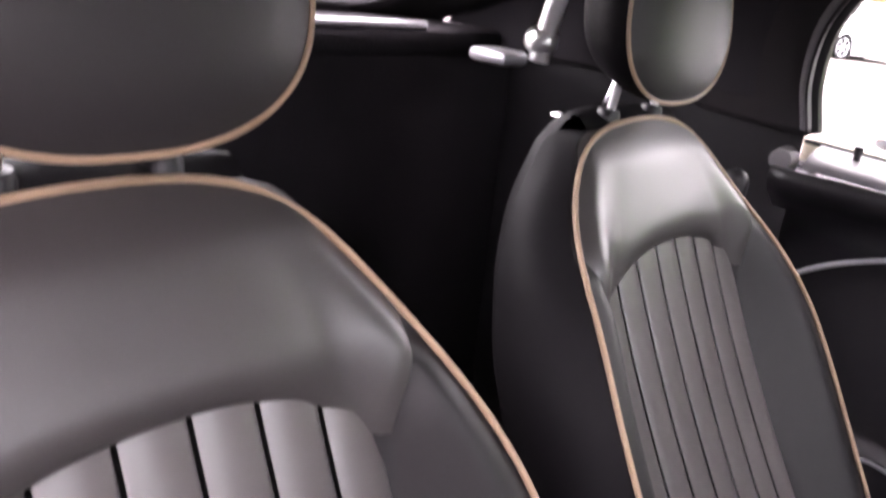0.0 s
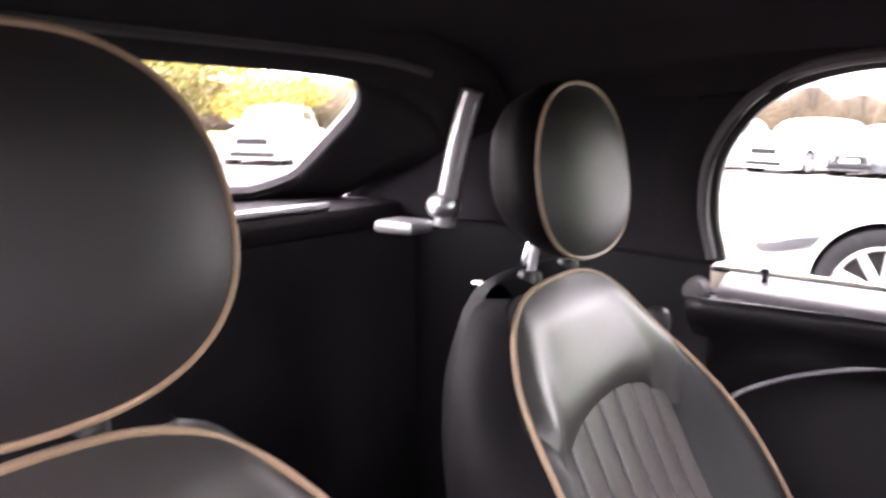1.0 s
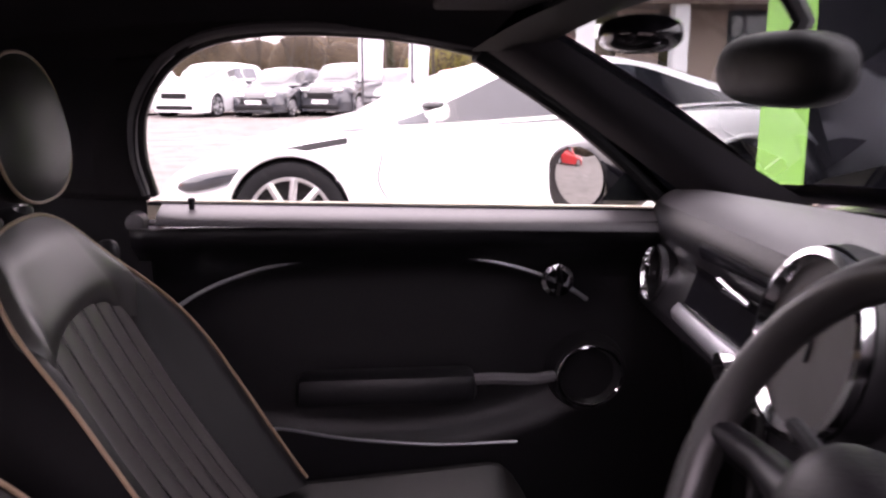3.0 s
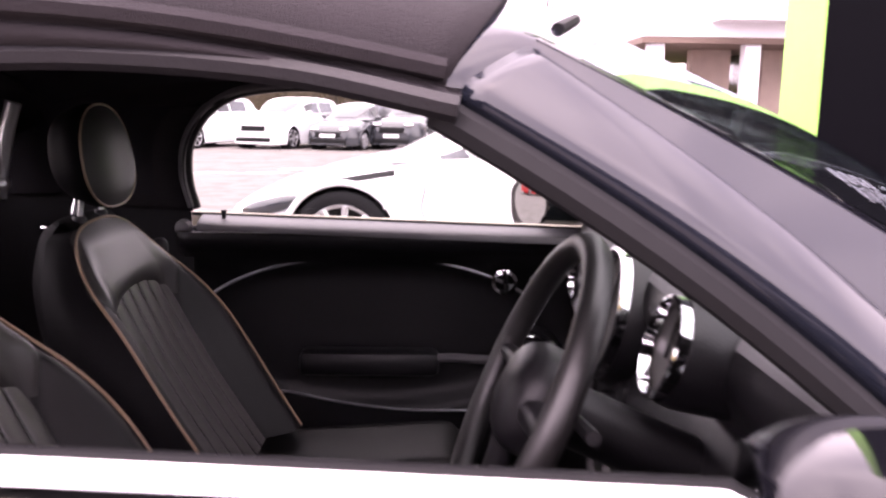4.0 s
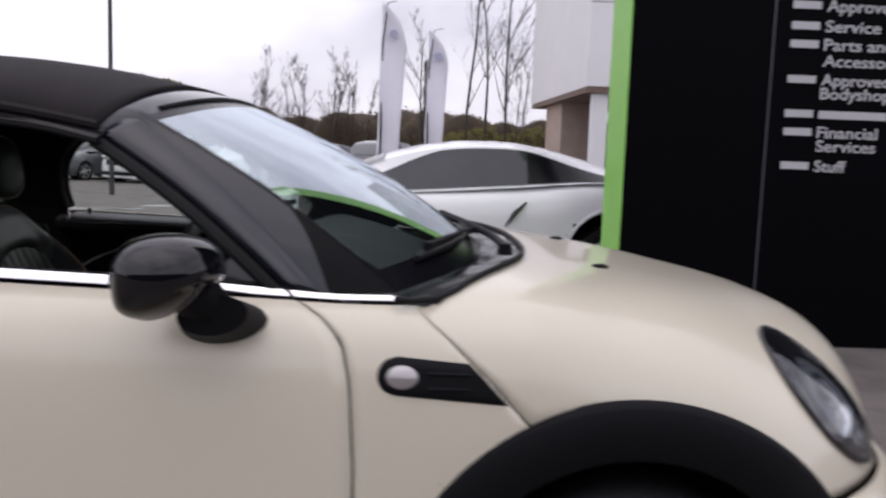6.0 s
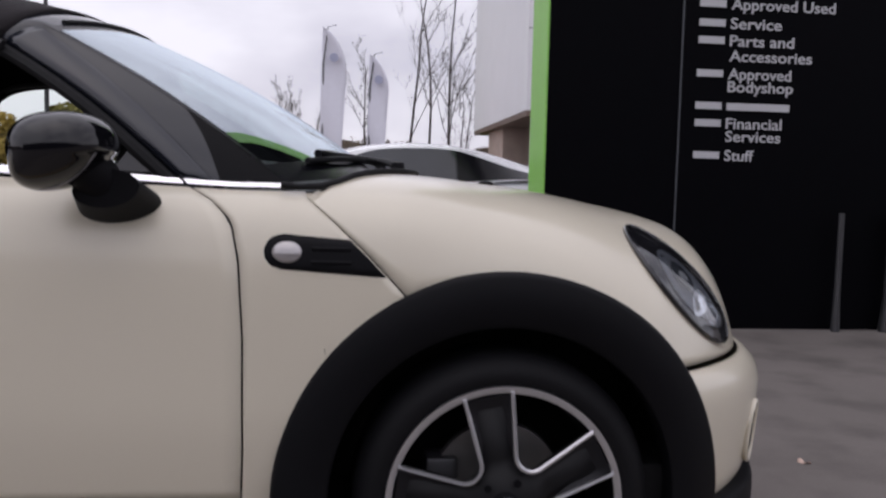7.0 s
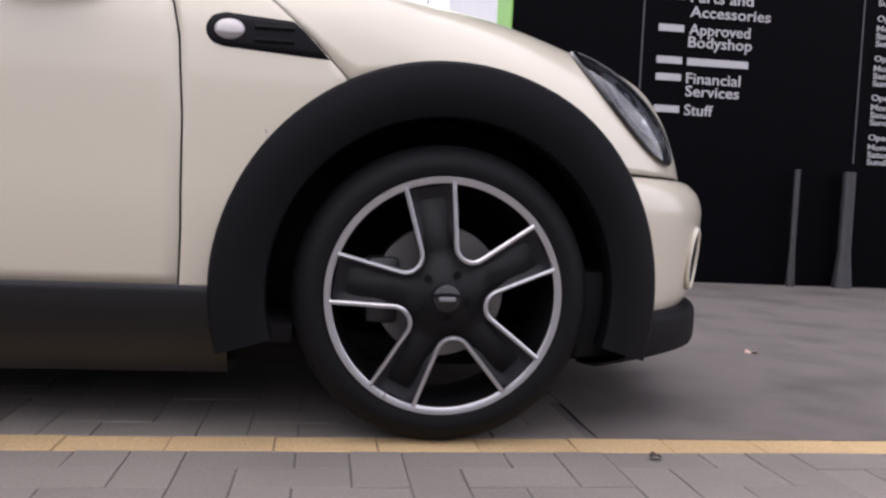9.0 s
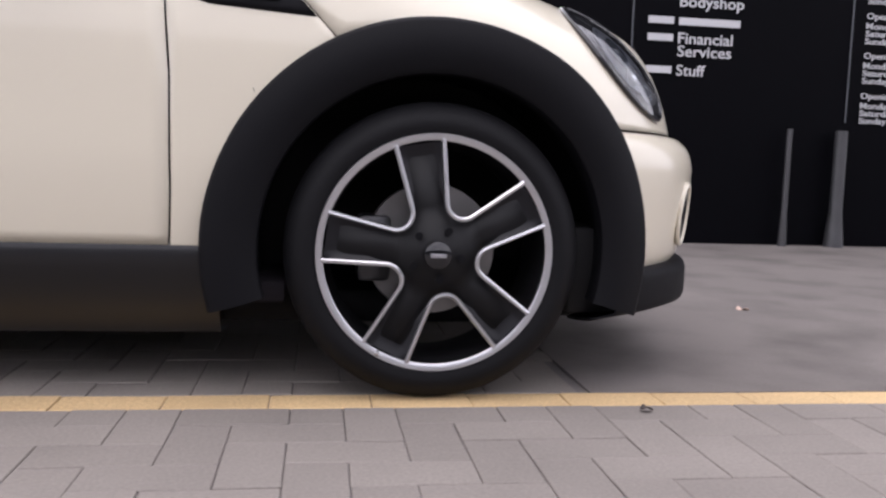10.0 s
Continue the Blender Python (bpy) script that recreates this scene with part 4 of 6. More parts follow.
def rw_grid(y0, y1, v0, v1, nu=10, nv=6):
    return grid(lambda u, v: rear_pt((y0(v0 + (v1 - v0) * v) + (y1(v0 + (v1 - v0) * v) - y0(v0 + (v1 - v0) * v)) * u), v0 + (v1 - v0) * v), nu, nv)


RV0, RV1 = 0.25, 0.90


def WY(v):
    k = (v - RV0) / (RV1 - RV0)
    return 0.455 + 0.045 * k - 0.07 * max(0, (k - 0.78) / 0.22) ** 2 - 0.05 * max(0, (0.25 - k) / 0.25) ** 2



full = lambda v: 0.618 - 0.02 * v
solid(obj("roof_rear", *merge(rw_grid(lambda v: -full(v), full, 0, RV0, 24, 4), rw_grid(lambda v: -full(v), full, RV1, 1.0, 24, 4),
                              rw_grid(WY, full, RV0, RV1, 6, 14), rw_grid(lambda v: -full(v), lambda v: -WY(v), RV0, RV1, 6, 14)), M_FABRIC, car, "black fabric roof rear with window opening"), 0.02)
rg = obj("rear_window", *rw_grid(lambda v: -WY(v), WY, RV0, RV1, 14, 10), M_SIDEGLASS, car, "heated glass rear window")
rg.visible_shadow = False
RVH = RV1 - RV0
ring = [rear_pt(WY(RV0 + RVH * i / 14), RV0 + RVH * i / 14) for i in range(15)] + [rear_pt(WY(RV1) * (1 - i / 8), RV1) for i in range(1, 17)] + [rear_pt(-WY(RV1 - RVH * i / 14), RV1 - RVH * i / 14) for i in range(1, 15)] + [rear_pt(-WY(RV0) * (1 - i / 8), RV0) for i in range(1, 16)]
obj("rear_window_seal", *tube([p + Vector((0.010, 0, 0)) for p in ring], 0.011, 6, closed=True), M_DASH, car, "grey rubber rear window seal")
# window outline, shared by both doors
WIN = spline([(-1.590, 0.968), (-1.600, 1.04), (-1.586, 1.120), (-1.532, 1.192), (-1.452, 1.229), (-1.33, 1.241), (-1.165, 1.232), (-1.030, 1.206)], 40)


def wy(z):
    return 0.692 - 0.078 * (z - 0.95) / 0.28


for s in (-1, 1):
    # fabric between window and rear corner, and the band over the window
    def cpil(u, v, s=s, d=0.0):
        k = v
        i = int(round(k * 40))
        x0, z0 = WIN[i]
        zf = (z0 - 0.968) / 0.273
        back = Vector((-2.28 + 0.30 * max(0, min(1, zf)) - 0.02, s * (0.66 - 0.04 * zf), 0.985 + 0.18 * zf))
        if i > 16:
            t = (i - 16) / 24
            xx = -1.98 + 0.94 * t
            back = roof_pt(xx, s * 0.999)
            b0 = Vector((-1.98, s * 0.62, 1.18))
            back = b0.lerp(back, min(1, t * 3))
        front = Vector((x0, s * (wy(z0) - d), z0))
        p = front.lerp(back, u)
        return p + Vector((0, s * 0.03 * math.sin(u * math.pi) * (1 if i < 20 else 0.3), 0))
    solid(obj("roof_side", *grid(cpil, 8, 40), M_FABRIC, car, "black fabric roof quarter"), 0.02)
    obj("door_seal", *tube([Vector((x, s * (wy(z) + 0.004), z)) for x, z in WIN], 0.011, 8), M_TRIMBLACK, car, "black rubber window seal")
    obj("inner_seal", *tube([Vector((x - 0.008, s * (wy(z) - 0.014), z + 0.004)) for x, z in WIN], 0.0085, 8), M_DASH, car, "grey rubber inner seal")
    rail = [roof_pt(-1.04 - 0.94 * i / 20, s * 0.999) + Vector((0, s * 0.006, 0.012)) for i in range(21)]
    obj("roof_seam", *tube(rail, 0.009, 6), M_FABRIC, car, "stitched roof seam")
# passenger window is shut, driver window is down
pw = obj("side_window", *grid(lambda u, v: (lambda z: Vector(((lerp([(0.925, -1.585), (1.04, -1.60), (1.12, -1.586), (1.192, -1.532), (1.24, -1.38)], z)) * (1 - u) + u * lerp([(0.915, -0.66), (1.206, -1.03), (1.24, -1.30)], z), wy(z), z)))(0.918 + 0.319 * v), 16, 14), M_SIDEGLASS, car, "passenger door window glass, shut")
pw.visible_shadow = False
# boot deck and tail
solid(obj("boot_lid", *grid(lambda u, v: (lambda x, y: Vector((x, y, top_z(x, y) - 0.02)))(-2.28 - 0.78 * u, (2 * v - 1) * (0.70 - 0.22 * u * u)), 20, 24), M_CREAM, car, "cream boot lid"), 0.004)
solid(obj("tail_panel", *grid(lambda u, v: (lambda y: Vector((-3.06 - 0.04 * math.sin(v * math.pi) + 0.26 * abs(y / 0.72) ** 4, y, 0.25 + (top_z(-3.04, y * 0.6) - 0.27) * v)))((2 * u - 1) * 0.74), 24, 12), M_CREAM, car, "cream tail panel and bumper"), 0.005)

# ---- cabin ----
obj("cabin_floor", *box(-2.20, -0.30, -0.755, 0.755, 0.19, 0.235, 0.01), M_CARPET, car, "black carpet floor")
obj("bulkhead", *box(-2.17, -2.10, -0.715, 0.715, 0.20, 1.02, 0.015), M_CARPET, car, "black carpeted rear bulkhead")
obj("parcel_deck", *box(-2.30, -2.085, -0.62, 0.62, 0.985, 1.026, 0.012), M_CARPET, car)
obj("deck_strip", *tube([(-2.094, -0.43 + 0.043 * i, 1.030) for i in range(21)], 0.006, 6), M_SILVERTRIM, car, "thin silver strip below the rear window")
obj("tunnel", *box(-1.9, -0.62, -0.10, 0.10, 0.22, 0.47, 0.03), M_TRIMBLACK, car, "black centre tunnel")
obj("firewall", *box(-0.50, -0.46, -0.735, 0.735, 0.20, 0.90), M_CARPET, car)
for s in (-1, 1):
    def card(u, v, s=s):
        z = 0.20 + (0.918 - 0.20) * v
        x = -1.62 + (1.62 - 0.45) * u
        y = 0.735 - 0.098 * max(0, min(1, (v - 0.84) / 0.12)) ** 1.5
        r = ((x + 1.195) / 0.43) ** 2 + ((z - 0.667) / 0.185) ** 2
        y += 0.030 / (1 + math.exp((r - 1) * 14))
        return Vector((x, s * y, z))
    dc = solid(obj("door_card", *grid(card, 44, 40), M_TRIMBLACK, car, "black inner door panel with oval recess"), 0.012, 1)
    # highlight on the recess's upper rim, put in as a silver arc
    obj("oval_trim", *tube([(-1.195 + 0.43 * math.cos(a), s * 0.730, 0.667 + 0.185 * math.sin(a)) for a in [radians(28 + 126 * i / 40) for i in range(41)]], 0.0042, 8), M_SILVERTRIM, dc, "thin bright arc over the door recess")
    obj("door_top", *grid(lambda u, v: Vector((-1.575 + 0.995 * u, s * (0.694 - 0.066 * math.sin(v * math.pi / 2)), 0.953 + (0.0 if s > 0 else 0.004) - 0.028 * u - 0.016 * v - 0.012 * v ** 4)), 12, 12), M_DOORTOP, dc, "grey soft door top")
    obj("glass_seal", *tube([(-1.60 + 0.102 * i, s * 0.694, 0.953 + (0.0 if s > 0 else 0.004) - 0.0028 * i) for i in range(11)], 0.0035, 6), M_RUBBER, dc)
    obj("armrest", *box(-1.36, -1.03, s * 0.70 - 0.035, s * 0.70 + 0.035, 0.575, 0.635, 0.018), M_TRIMBLACK, dc)
    obj("pull_bar", *tube(spline([(-1.05, s * 0.70, 0.612), (-1.0, s * 0.668, 0.626), (-0.93, s * 0.668, 0.622), (-0.885, s * 0.70, 0.615)], 12), 0.011, 8), M_DASH, dc, "satin pull bar")
    obj("speaker", *lathe([(0.0, 0.004), (0.05, 0.0), (0.062, -0.016), (0.070, -0.016), (0.078, 0.02)], 32, "y", (-0.812, s * 0.715, 0.612)) if s > 0 else lathe([(0.0, -0.004), (0.05, 0.0), (0.062, 0.016), (0.070, 0.016), (0.078, -0.02)], 32, "y", (-0.812, s * 0.715, 0.612)), M_TRIMBLACK, dc, "round door speaker")
    obj("speaker_ring", *tube([(-0.812 + 0.062 * math.cos(a), s * 0.699, 0.612 + 0.058 * math.sin(a)) for a in [2 * math.pi * i / 32 for i in range(32)]], 0.0035, 8, closed=True), M_CHROME, dc)
    hv, hf = lathe([(0.030, 0.0), (0.030, -s * 0.014), (0.022, -s * 0.016), (0.020, 0.0)], 24, "y", (-0.880, s * 0.712, 0.800), closed=True)
    obj("door_handle", hv, hf, M_CHROME, dc, "round chrome door release")
    obj("handle_lever", *tube([(-0.880, s * 0.702, 0.826), (-0.878, s * 0.688, 0.800), (-0.878, s * 0.702, 0.774)], 0.007, 6), M_CHROME, dc)
    obj("lock_pin", *lathe([(0.006, 0.94), (0.005, 0.972), (0.007, 0.984), (0, 0.986)], 10, "z", (-1.522, s * 0.668, -0.018)), M_TRIMBLACK, dc)
    obj("lower_trim", *tube(spline([(-1.415, s * 0.712, 0.40), (-1.412, s * 0.710, 0.50), (-1.400, s * 0.706, 0.527), (-1.274, s * 0.700, 0.505), (-1.111, s * 0.700, 0.486), (-0.95, s * 0.700, 0.485)], 30), 0.0032, 6), M_SILVERTRIM, dc, "thin bright pocket edge")
    obj("door_pocket", *grid(lambda u, v: Vector((-1.405 + 0.46 * u, s * (0.702 + 0.03 * (v - 1) ** 2 * 0), (0.525 - 0.042 * math.sin(u * math.pi / 2)) - 0.20 * v)), 12, 4), M_TRIMBLACK, dc)
    # belt pillar inside
    obj("belt_pillar", *grid(lambda u, v: Vector((-1.60 - 0.70 * u, s * (0.728 - 0.045 * v - 0.02 * u), 0.16 + 0.86 * v)), 6, 8), M_TRIMBLACK, car)
    obj("quarter_lining", *grid(lambda u, v: Vector((-1.60 - 0.64 * u, s * (0.672 - 0.055 * u), 1.0)).lerp(Vector((-1.615 - 0.36 * u, s * (0.612 - 0.03 * u), 1.225 - 0.035 * u)), v), 10, 8), M_LINING, car, "dark cloth quarter lining")
    obj("belt_anchor", *lathe([(0, -0.02), (0.016, -0.016), (0.018, 0.012)], 14, "y", (-1.615, s * 0.672, 0.925)), M_DASH, car)


def seat(cy, s_out):
    """A sports seat; s_out is +1 where the door is on the +y side."""
    H0, H1 = 0.50, 0.982
    INW = 0.168
    smooth = lambda k: (lambda c: c * c * (3 - 2 * c))(max(0, min(1, k)))

    def hw(t):
        return curve([(0, 0.235), (0.3, 0.256), (0.54, 0.254), (0.70, 0.228), (0.784, 0.206), (0.866, 0.180), (0.93, 0.153), (0.965, 0.139), (0.988, 0.124), (1.0, 0.104)], t)

    def seam_y(t):
        # line between insert or yoke and the bolster
        return INW + max(0, (t - 0.60)) ** 1.6 * 0.42

    def top_t(y):
        return 0.768 - 0.105 * min(1, abs(y) / INW) ** 2.4

    def lean(t):
        return 0.65 * (-1.385 - 0.272 * t) + 0.35 * (-1.44 - 0.225 * (1 - (1 - t) ** 2))

    def front(t, q, d=0.0):
        x = lean(t)
        w = hw(t)
        y = q * w
        sy = min(seam_y(t), w)
        amp = curve([(0, 0.082), (0.5, 0.078), (0.68, 0.060), (0.80, 0.032), (0.88, 0.014), (0.95, 0.003), (1, 0.0)], t)
        b = amp * smooth((abs(q) - 0.62) / 0.38) ** 0.8
        groove = -0.005 * math.exp(-((abs(y) - sy) / 0.008) ** 2) * smooth((0.86 - t) / 0.05)
        roll = -0.016 * smooth((abs(q) - 0.86) / 0.14) * smooth((1.05 - t) * 5)
        top = -0.012 * smooth((t - 0.93) / 0.07)
        return Vector((x + b + groove + roll + top + d, cy + y, H0 + (H1 - H0) * t + 0.008 * (1 - q * q) * smooth((t - 0.86) / 0.14)))

    def back(t, q):
        th = curve([(0, 0.15), (0.4, 0.14), (0.8, 0.12), (1.0, 0.085)], t)
        return Vector((lean(t) - th * (1 - 0.45 * abs(q) ** 4) - 0.004, cy + q * hw(t) * 0.985, H0 + (H1 - H0 - 0.006) * t))
    n, m = 84, 88
    g_front = grid(lambda u, v: front(u, 2 * v - 1), n, m)
    g = grid(lambda u, v: back(u, 2 * v - 1), 30, 30)
    for q in (-1, 1):
        g = merge(g, grid(lambda u, v: front(u, q).lerp(back(u, q), v) + Vector((0, q * 0.020 * math.sin(v * math.pi) * min(1, (1 - u) * 4), 0)), n, 8))
    g = merge(g, grid(lambda u, v: front(1, 2 * u - 1).lerp(back(1, 2 * u - 1), v) + Vector((0, 0, 0.016 * math.sin(v * math.pi))), 24, 8))
    g = merge(g, ellipsoid((lean(1.0) - 0.046, cy, 0.962), (0.050, 0.100, 0.022), 28, 14, 2.6))
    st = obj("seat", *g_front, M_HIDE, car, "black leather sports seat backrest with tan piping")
    obj("seat_shell", *g, M_SIDE, st, "dull black vinyl side and back of the seat")

    # fluted insert, arched at the top
    def insert(u, v):
        y = (2 * v - 1) * INW * 0.985
        t = top_t(y) * u
        g = abs(math.sin(v * 7 * math.pi)) ** 0.45
        p = front(t, y / hw(t))
        return Vector((lean(t) - 0.001 + 0.0062 * g, cy + y, p.z))
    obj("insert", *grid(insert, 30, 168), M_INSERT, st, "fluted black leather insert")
    # black line along each seam: the groove's shade put into its colour
    for k in range(1, 7):
        obj("flute_seam", *tube([insert(u / 14, k / 7) + Vector((0.0012, 0, 0)) for u in range(15)], 0.0024, 6), M_GROOVE, st, "dark stitched seam")

    def yoke(u, v):
        q = 2 * v - 1
        t0 = top_t(0.95 * q * 0.19) - 0.012
        t = t0 + (1.0 - t0) * u
        qq = q * min(1.0, seam_y(t) / hw(t) if t < 0.86 else 1.0) * 0.985
        th = 0.022 * math.sin(min(1, u / 0.30) * math.pi / 2) ** 0.65 * (1 - u ** 2.2) * (1 - abs(q) ** 3.0)
        return front(t, qq, 0.0012 + th)
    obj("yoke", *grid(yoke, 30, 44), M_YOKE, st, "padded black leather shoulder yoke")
    pipe = [front(t / 40, -1) for t in range(0, 41)] + [front(1, -1 + 2 * i / 12) for i in range(1, 12)] + [front(1 - t / 40, 1) for t in range(0, 41)]
    for _ in range(8):
        pipe = [pipe[0]] + [(pipe[i - 1] + pipe[i] * 2 + pipe[i + 1]) / 4 for i in range(1, len(pipe) - 1)] + [pipe[-1]]
    obj("piping", *tube([p + Vector((0.0025, 0, 0.002)) for p in pipe], 0.0028, 8), M_PIPING, st, "tan leather piping")

    # cushion
    def cush(u, v):
        q = 2 * v - 1
        x = -1.42 + 0.50 * u
        b = 0.06 * max(0, abs(q) - 0.4) ** 1.4 / 0.6**1.4
        edge = math.sin(min(1, (1 - u) * 5) * math.pi / 2)
        return Vector((x, cy + q * 0.255, 0.32 + (0.10 + b) * edge + 0.035 * u + (0.012 * abs(math.sin(v * 9 * math.pi)) ** 0.5 if abs(q) < 0.6 else 0)))
    solid(obj("cushion", *grid(cush, 24, 60), M_LEATHER, st, "black leather seat cushion"), 0.05)
    obj("seat_base", *box(-1.46, -0.95, cy - 0.24, cy + 0.24, 0.235, 0.33, 0.03), M_TRIMBLACK, st)
    # headrest
    hx, hz = -1.645, 1.108

    def head(u, v):
        # first half: front face from centre to rim; second half: over the back
        a = 2 * math.pi * u
        cx = math.copysign(abs(math.cos(a)) ** 0.86, math.cos(a))
        sx = math.copysign(abs(math.sin(a)) ** 0.86, math.sin(a))
        k = v * 2
        if k <= 1:
            r = k
            d = 0.024 * (1 - r**3)
        else:
            r = (1 + 0.03 * math.sin(min(1, (k - 1) * 3) * math.pi)) * max(0, math.cos((k - 1) * math.pi / 2)) ** 0.45
            d = -0.080 * math.sin((k - 1) * math.pi / 2)
        return Vector((hx + d - 0.14 * (0.092 * sx * r), cy + (0.121 - 0.010 * sx) * cx * r, hz + 0.092 * sx * r))
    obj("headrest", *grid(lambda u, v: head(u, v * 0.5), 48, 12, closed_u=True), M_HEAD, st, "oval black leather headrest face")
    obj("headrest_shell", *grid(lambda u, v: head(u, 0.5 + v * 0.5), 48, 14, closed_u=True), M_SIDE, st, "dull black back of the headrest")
    obj("headrest_piping", *tube([head(i / 64, 0.5) + Vector((0.001, 0, 0)) for i in range(64)], 0.0022, 8, closed=True), M_PIPING, st, "tan piping round the headrest")
    for dy in (-0.050, 0.050):
        obj("headrest_post", *tube([(hx - 0.040, cy + dy, 0.975), (hx - 0.032, cy + dy, 1.04)], 0.0050, 10), M_POST, st, "bright steel headrest post")
        obj("post_collar", *lathe([(0.006, 1.002), (0.011, 1.001), (0.013, 0.996), (0.014, 0.975)], 16, "z", (hx - 0.039, cy + dy, 0)), M_TRIMBLACK, st)
    # release lever and belt guide on the shoulder
    obj("shoulder_lever", *tube([(-1.716, cy, 0.96), (-1.714, cy, 0.998), (-1.710, cy + 0.002, 1.030)], [0.007, 0.006, 0.0015], 8), M_CHROME, st, "polished shoulder lever")
    obj("shoulder_tab", *box(-1.752, -1.728, cy - 0.058, cy - 0.022, 0.974, 0.984, 0.003), M_CHROME, st)
    obj("belt_guide", *ellipsoid((-1.63, cy + s_out * 0.226, 0.898), (0.018, 0.012, 0.022), 14, 10, 2.6), M_TRIMBLACK, st)
    return st


for cy in (-0.320, 0.320):
    so = 1 if cy > 0 else -1
    seat(cy, so)
    hoop = obj("roll_bar", *tube(spline([(-1.968, so * 0.552, 1.000), (-1.960, so * 0.551, 1.05), (-1.942, so * 0.549, 1.13), (-1.920, so * 0.546, 1.200)], 16), 0.0165, 14), M_POST, car, "polished steel roll-over bar")
    obj("bar_foot", *ellipsoid((-1.968, so * 0.550, 1.030), (0.026, 0.027, 0.022), 16, 10), M_POST, hoop)
    obj("bar_bracket", *box(-2.045, -1.975, so * 0.52 - 0.045, so * 0.52 + 0.02, 0.990, 1.010, 0.008), M_SILVERTRIM, hoop)

# dashboard
DASH = [(-0.335, 0.935), (-0.50, 0.985), (-0.62, 1.000), (-0.70, 0.995), (-0.745, 0.968), (-0.755, 0.925), (-0.735, 0.880), (-0.745, 0.862), (-0.770, 0.80), (-0.755, 0.770), (-0.66, 0.70), (-0.58, 0.52)]
DASH_LINE = spline(DASH, 33)


def dash_pt(u, v):
    # the top drops and draws back towards the pillars, following the glass
    (px, pz), y = DASH_LINE[int(round(v * 33))], -0.70 + 1.40 * u
    k, fwd = (y / 0.70) ** 2, max(0.0, min(1.0, (px + 0.70) / 0.30))
    return Vector((px + 0.045 * k - 0.17 * fwd * k, y, pz - 0.024 * k - 0.048 * fwd * k))


dash = obj("dashboard", *grid(lambda u, v: dash_pt(u, v * 12 / 33), 40, 12), M_DASH, car, "grey moulded dashboard top")
obj("dash_face", *grid(lambda u, v: dash_pt(u, (12 + 12 * v) / 33), 40, 12), M_TRIMBLACK, dash, "black dashboard face")
obj("glovebox", *grid(lambda u, v: dash_pt(u, (24 + 9 * v) / 33), 40, 9), M_TRIMBLACK, dash, "black lower dash and glovebox")
def fascia(y, z, d):
    # a spot on the rearward face of the dashboard, d proud of it
    k = (y / 0.7) ** 2
    return Vector((lerp([(0.79, -0.770), (0.862, -0.745), (0.88, -0.737), (0.925, -0.755), (0.96, -0.748)], z) + 0.045 * k - d, y, z - 0.012 * k))


obj("dash_slot", *grid(lambda u, v: fascia(0.13 + 0.25 * u, 0.938 - (0.012 + 0.014 * u) * v, 0.005), 16, 4), M_GLOSSBLACK, dash, "narrow black dash slot")
obj("dash_panel", *grid(lambda u, v: fascia(0.12 + 0.31 * u, 0.894 - 0.068 * v, 0.006), 16, 6), M_GLOSSBLACK, dash, "gloss black dash inlay")
solid(obj("dash_strip", *grid(lambda u, v: fascia(0.10 + 0.34 * u, 0.832 - (0.036 - 0.010 * u) * v, 0.012 + 0.006 * math.sin(v * math.pi)), 16, 6), M_SILVERTRIM, dash, "silver-grey dash strip"), 0.006)
for za, zb in ((0.900, 0.890), (0.884, 0.888)):
    obj("slot_trim", *tube([fascia(0.30, za, 0.012), fascia(0.20, zb, 0.014)], 0.0030, 8), M_CHROME, dash, "bright slot trim")


def dial(name, c, r, tilt_y, label, face=M_DIAL, parent=dash, depth=0.05):
    """A round instrument facing rearward."""
    ob = obj(name, *lathe([(r * 0.90, 0.010), (r * 0.95, -0.002), (r * 1.03, 0.0), (r * 1.045, 0.012), (r * 1.02, depth), (r * 0.9, depth)], 40, "x"), M_CHROME, parent, label)
    ob.location, ob.rotation_euler = c, (0, radians(tilt_y), 0)
    f = obj("dial_face", *lathe([(0, 0.013), (r * 0.93, 0.013), (r * 0.93, depth)], 36, "x"), face, ob)
    obj("dial_needle", *box(0.009, 0.012, -0.002, 0.002, -0.2 * r, 0.8 * r), M_TRIMBLACK, ob, smooth=False)
    obj("dial_shell", *lathe([(r * 1.07, 0.012), (r * 1.12, 0.03), (r * 1.0, 0.11), (r * 0.5, 0.14), (0, 0.145)], 36, "x"), M_TRIMBLACK, ob)
    return ob


dial("tachometer", (-0.795, -0.345, 0.948), 0.058, 16, "round rev counter with chrome bezel")
dial("speedometer", (-0.790, 0.0, 0.905), 0.098, 12, "large round central speedometer with chrome bezel")
dial("air_vent", (-0.735, 0.610, 0.832), 0.050, 6, "round air vent with chrome ring", M_TRIMBLACK)
dial("air_vent", (-0.735, -0.605, 0.832), 0.040, 6, "round air vent with chrome ring", M_TRIMBLACK)
obj("console", *box(-0.78, -0.70, -0.10, 0.10, 0.46, 0.82, 0.02), M_TRIMBLACK, dash)
for y in (-0.07, 0.07):
    obj("stack_rail", *tube([(-0.79, y, 0.80), (-0.785, y * 1.1, 0.68), (-0.77, y * 0.8, 0.52)], 0.011, 8), M_CHROME, dash, "bright centre stack rail")
obj("glove_knob", *lathe([(0, -0.010), (0.018, -0.006), (0.020, 0.01)], 20, "x", (-0.785, 0.19, 0.812)), M_CHROME, dash)
